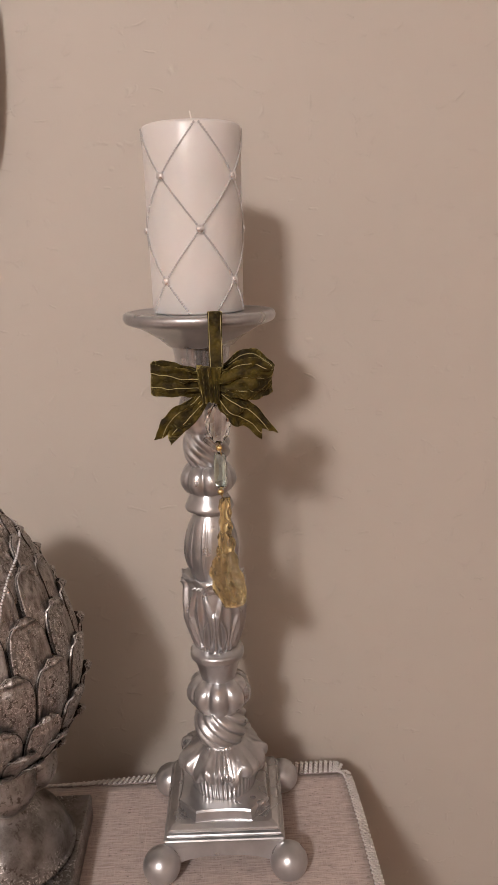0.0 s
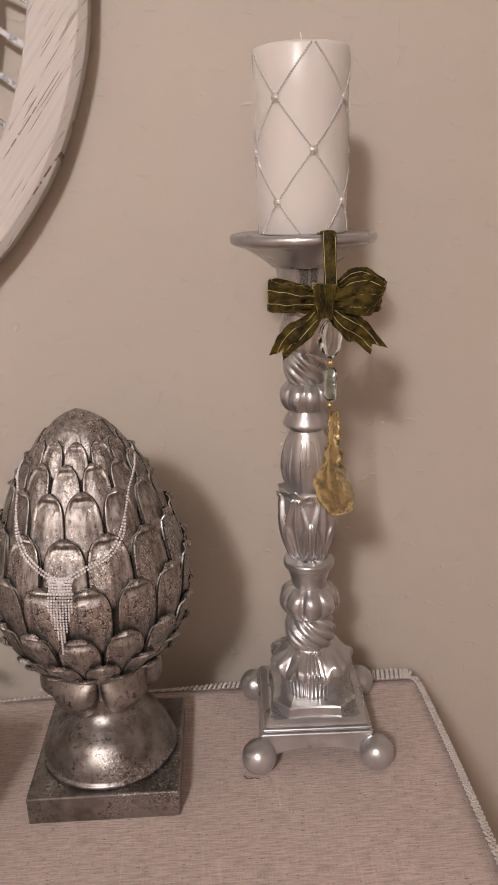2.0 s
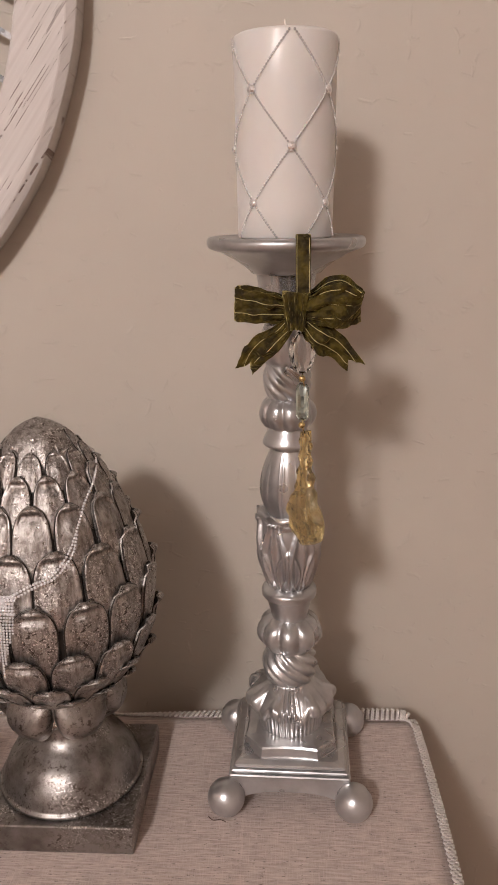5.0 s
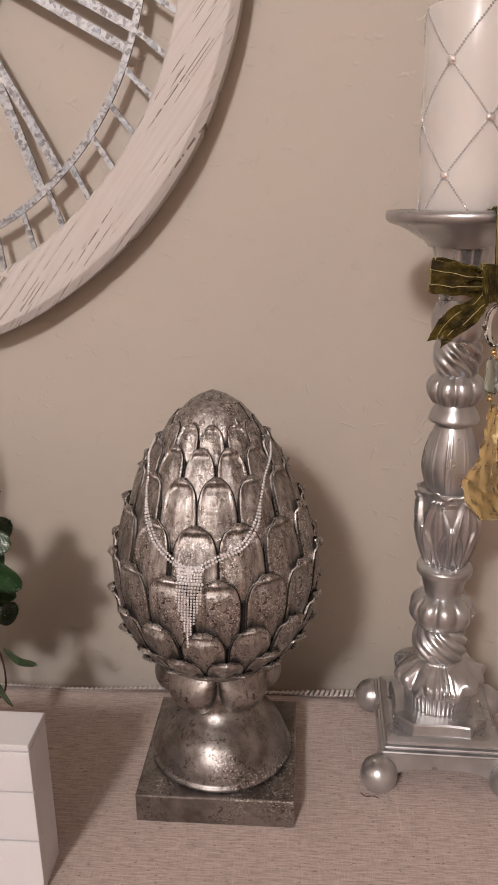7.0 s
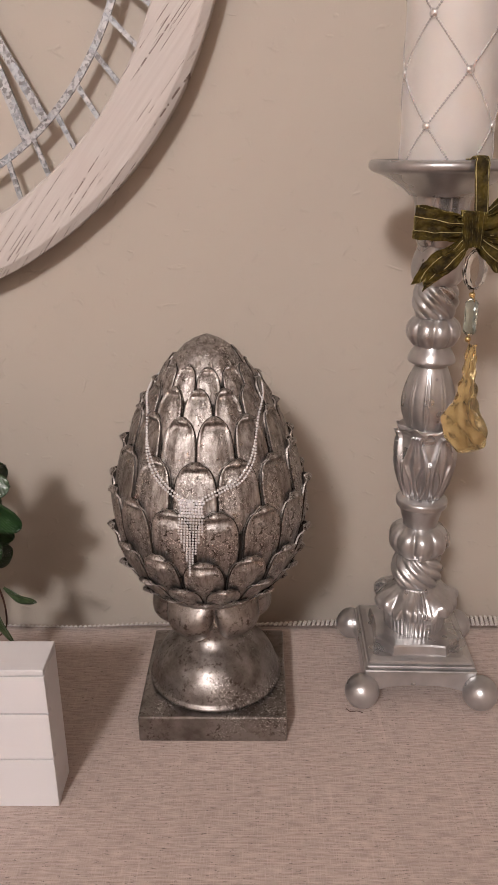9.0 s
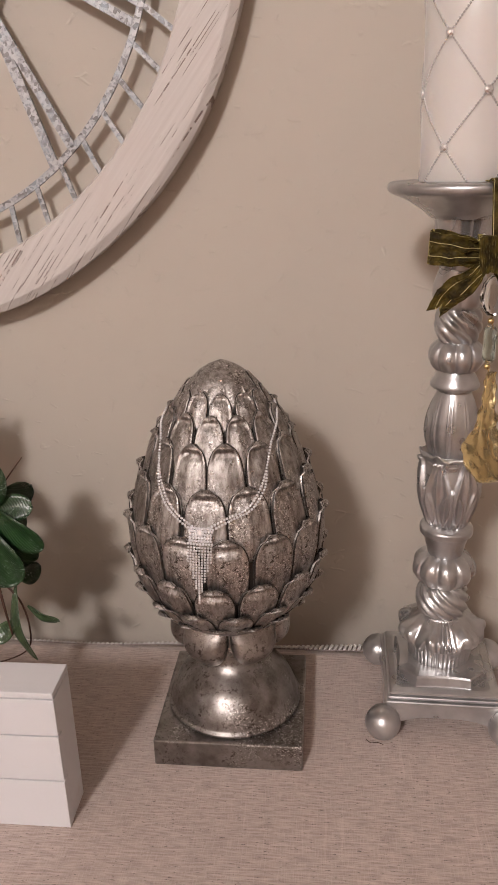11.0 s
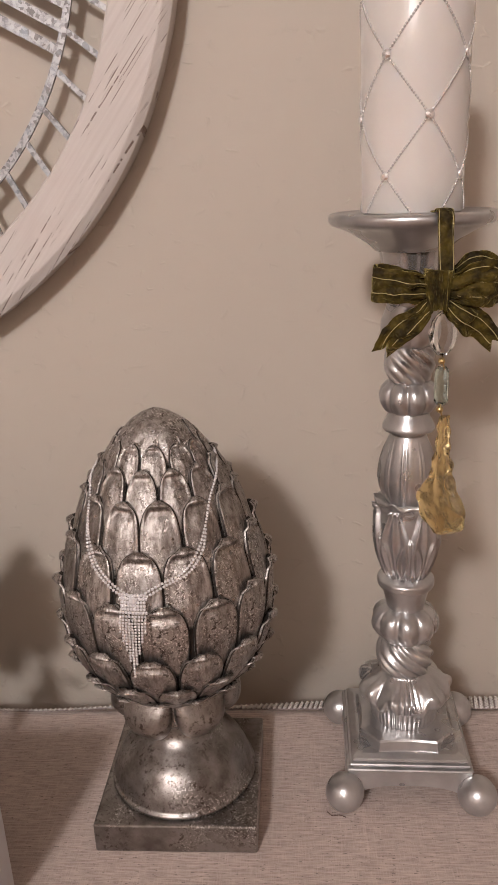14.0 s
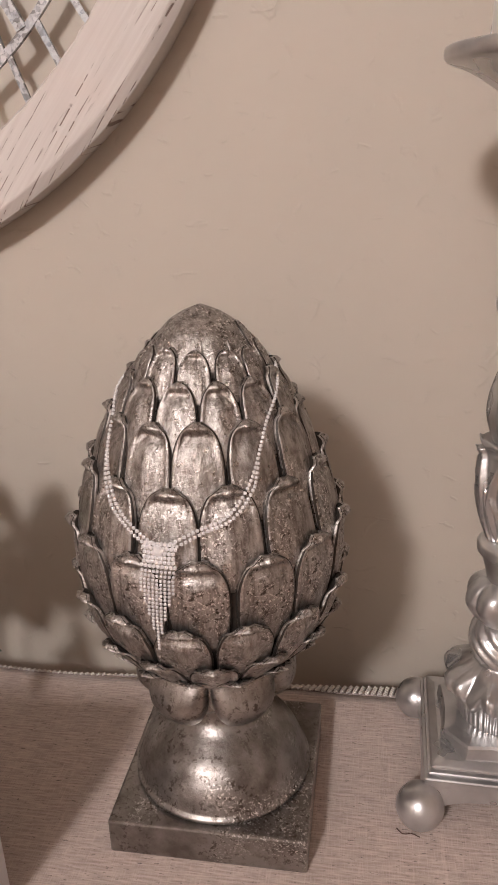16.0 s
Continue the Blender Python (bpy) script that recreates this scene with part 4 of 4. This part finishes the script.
for twelfth in range(12):
    rot = Matrix.Rotation(radians(-30 * twelfth), 4, "Y")
    kind = (5 - 1 - twelfth) % 12 + 1
    vee = [(rot @ pol(0.146, -31.5), rot @ pol(0.2745, -51.3), 0.0088), (rot @ pol(0.150, -32.5), rot @ pol(0.2745, -46.3), 0.0080)]
    bars = {1: 1, 2: 2, 3: 3, 4: 4}.get(kind, 0)
    if kind == 5:
        for i, (p, q, w) in enumerate(vee):
            stroke(p, q, w, 0.0006 * i)
    elif bars:
        for i in range(bars):
            end = rot @ pol(0.2745, -48.8 + 32.6 + 3.6 * (i - (bars - 1) / 2) - 30)
            d = rot @ pol(0.128, 151.3 - 30)
            stroke(end, end + d, 0.0080)
    elif kind in (6, 7, 8):
        for i, (p, q, w) in enumerate(vee):
            stroke(p, q, w, 0.0006 * i)
        for i in range(kind - 5):
            end = rot @ pol(0.2745, -58.5 - 4.0 * i)
            stroke(end, rot @ pol(0.146, -50.0 - 5.0 * i), 0.0088)
    else:
        stroke(rot @ pol(0.146, -31.5), rot @ pol(0.2745, -51.3), 0.0088)
        stroke(rot @ pol(0.146, -46.5), rot @ pol(0.2745, -44.3), 0.0088, 0.0006)
        for i in range(abs(kind - 10)):
            sgn = 1 if kind < 10 else -1
            stroke(rot @ pol(0.2745, -48.8 + sgn * 8), rot @ pol(0.146, -40 + sgn * 9), 0.0088)

# ---- shiplap sign ----
SXR, SYF = -0.3055, -0.311
sign = thing("shiplap_block_sign", pose(SXR, SYF, Z0, 0, 0, 0.0), "white-painted shiplap block sign standing on the linen runner", "sign")
W = 0.30
# dark backing: the darkness of the board gaps is put into its colour
part("backing", box((-W + 0.006, 0.0085, 0.0), (-0.0062, 0.0355, 0.1235), 0.0006), DARKWOOD, sign, smooth=False)
for z0, z1 in ((0.0, 0.0460), (0.0474, 0.0890), (0.0904, 0.1231)):
    part("board", box((-W + 0.001, 0.0, z0), (0.0, 0.0082, z1), 0.0005, 2), WHITE, sign, smooth=False)
part("top_board", box((-W, 0.0002, 0.1241), (-0.0002, 0.0360, 0.1292), 0.0008), WHITE, sign, smooth=False)
part("end_board", box((-0.006, 0.0085, 0.0), (-0.0002, 0.0360, 0.1234), 0.0008), WHITE, sign, smooth=False)
for x, z, w, h in ((-0.0712, 0.0500, 0.009, 0.005), (-0.0735, 0.0930, 0.010, 0.008), (-0.079, 0.0570, 0.012, 0.006), (-0.086, 0.0700, 0.006, 0.018)):
    part("lettering", box((x - w, -0.0007, z), (x, 0.0002, z + h)), BROWN, sign, smooth=False)

# ---- loose thread by the candlestick's foot ----
single("loose_thread", tube(bmesh.new(), smoothed([(-0.068, -0.1995, Z0 + 0.0012), (-0.064, -0.2030, Z0 + 0.0006), (-0.058, -0.2025, Z0 + 0.0008), (-0.053, -0.2045, Z0 + 0.0006)], 5), 0.00035, 6), STEM, "short dark loose thread lying on the linen runner", "thread", smooth=True)

# ---- potted greenery ----
plant = thing("artificial_greenery", pose(-0.43, -0.15, Z0), "glittered dark green artificial foliage spray behind the white sign", "plant")


def leaf(p, q, width, bend=0.006, roll=0.0, name="leaf", material=LEAF):
    """An obovate leaf from stalk p to tip q."""
    p, q = Vector(p), Vector(q)
    d = q - p
    L = d.length
    d.normalize()
    side = d.cross(Vector((0, -1, 0)))
    side = (side if side.length > 0.2 else Vector((1, 0, 0))).normalized()
    side = Matrix.Rotation(roll, 3, d) @ side
    nor = side.cross(d).normalized()
    rows = []
    for j in range(15):
        v = 1 - (1 - j / 14) ** 1.5
        w = 1.02 * width * (math.sin(math.pi * v ** 1.4) ** 0.45 if 0 < v < 1 else 0.02) + 0.0004
        c = p + d * L * v + nor * bend * math.sin(math.pi * v)
        rows.append([tuple(c + side * w * u + nor * (-0.22 * width * (1 - abs(u)) + 0.0006 * math.sin(9 * v + 3 * u))) for u in (-1, -0.66, -0.33, 0, 0.33, 0.66, 1)])
    return part(name, strip(rows, 0.0007), material, plant)


def stalk(pts, r=0.0013):
    part("stem", tube(bmesh.new(), smoothed(pts, 6), lambda v: r * (1 - 0.45 * v), 6), STEM, plant)


# local places: x from -0.43, y from -0.15, z from the table
hub = (0.0, 0.0, 0.165)
stalk([(-0.02, 0.02, 0.0), (-0.012, 0.01, 0.08), hub], 0.0022)
leaf((0.010, 0.0, 0.190), (0.030, -0.012, 0.252), 0.019, 0.006, 0.3)
leaf((0.020, 0.0, 0.200), (0.062, -0.004, 0.205), 0.012, 0.004, -0.5)
leaf((0.024, -0.004, 0.202), (0.070, -0.012, 0.166), 0.0155, 0.006, 0.2)
leaf((0.008, -0.006, 0.190), (0.044, -0.018, 0.132), 0.024, 0.008, 0.1)
leaf((0.0, -0.008, 0.185), (-0.004, -0.024, 0.130), 0.019, 0.008, 0.0)
leaf((-0.01, -0.002, 0.195), (-0.045, -0.012, 0.165), 0.017, 0.006, 0.2)
leaf((-0.006, 0.004, 0.2), (-0.034, 0.0, 0.25), 0.017, 0.006, -0.2)
leaf((0.008, 0.012, 0.178), (0.052, 0.016, 0.140), 0.016, 0.004, 0.3)
leaf((-0.05, 0.018, 0.235), (-0.036, 0.022, 0.300), 0.018, 0.005, 0.4)
leaf((-0.02, 0.012, 0.225), (-0.06, 0.01, 0.27), 0.018, 0.005, -0.4)
leaf((-0.055, 0.02, 0.285), (-0.022, 0.024, 0.311), 0.010, 0.003, 0.6)
leaf((-0.05, 0.02, 0.275), (-0.07, 0.022, 0.335), 0.017, 0.005, 0.1)
leaf((0.006, 0.028, 0.19), (0.046, 0.04, 0.205), 0.016, 0.004, 0.5)
leaf((-0.014, -0.006, 0.165), (-0.05, -0.016, 0.118), 0.019, 0.006, 0.1)
stalk([hub, (-0.03, 0.014, 0.22), (-0.05, 0.018, 0.29)])
stalk([(0.016, 0.0, 0.19), (0.034, 0.002, 0.222), (0.057, 0.0, 0.251)], 0.0009)
stalk([hub, (0.014, -0.002, 0.19), (0.024, 0.0, 0.2)])
# trailing stems and thin leaves
stalk([(0.018, -0.004, 0.135), (0.025, -0.012, 0.105), (0.031, -0.016, 0.076)], 0.0016)
stalk([(0.022, -0.004, 0.128), (0.040, -0.008, 0.108), (0.046, -0.010, 0.080), (0.040, -0.008, 0.055), (0.015, -0.01, 0.042), (-0.02, -0.012, 0.036)], 0.0011)
stalk([(0.006, -0.004, 0.132), (0.003, -0.012, 0.1), (-0.004, -0.014, 0.07)], 0.0011)
leaf((0.036, -0.006, 0.124), (0.050, -0.014, 0.047), 0.0105, 0.009, 0.7, material=PALELEAF)
leaf((0.046, -0.008, 0.104), (0.074, -0.006, 0.086), 0.0060, 0.003, 0.4, material=PALELEAF)
leaf((0.034, -0.012, 0.090), (0.010, -0.016, 0.068), 0.0085, -0.004, 0.5, material=PALELEAF)
leaf((0.006, 0.0, 0.15), (-0.004, 0.006, 0.09), 0.016, 0.004, 0.2)
rng = random.Random(21)
# extra leaves, mostly out of view, added to thicken the shadow on the wall
for k in range(20):
    x, y, z = rng.uniform(-0.10, -0.03), rng.uniform(-0.02, 0.045), rng.uniform(0.09, 0.27)
    a, L = rng.uniform(-0.6, 3.7), rng.uniform(0.045, 0.062)
    tip = (x + L * math.cos(a) * 0.8 - 0.01, y + rng.uniform(-0.02, 0.01), z + L * math.sin(a) * 0.8)
    if tip[0] < 0.005:
        leaf((x, y, z), tip, rng.uniform(0.015, 0.02), 0.006, rng.uniform(-0.5, 0.5))
for k in range(4):
    stalk([(-0.03 + 0.005 * k, 0.02, 0.0), (-0.04 - 0.006 * k, 0.012, 0.1), (-0.04 - 0.016 * k, 0.01, 0.2 + 0.02 * k)], 0.0016)
# leaves added behind the spray to fill out its cast shadow
for k in range(10):
    x, y, z = rng.uniform(-0.015, 0.02), rng.uniform(0.015, 0.06), rng.uniform(0.09, 0.19)
    leaf((x, y, z), (x + rng.uniform(0.01, 0.04), y + 0.01, z + rng.uniform(-0.04, 0.04)), rng.uniform(0.014, 0.019), 0.005, rng.uniform(-0.5, 0.5))
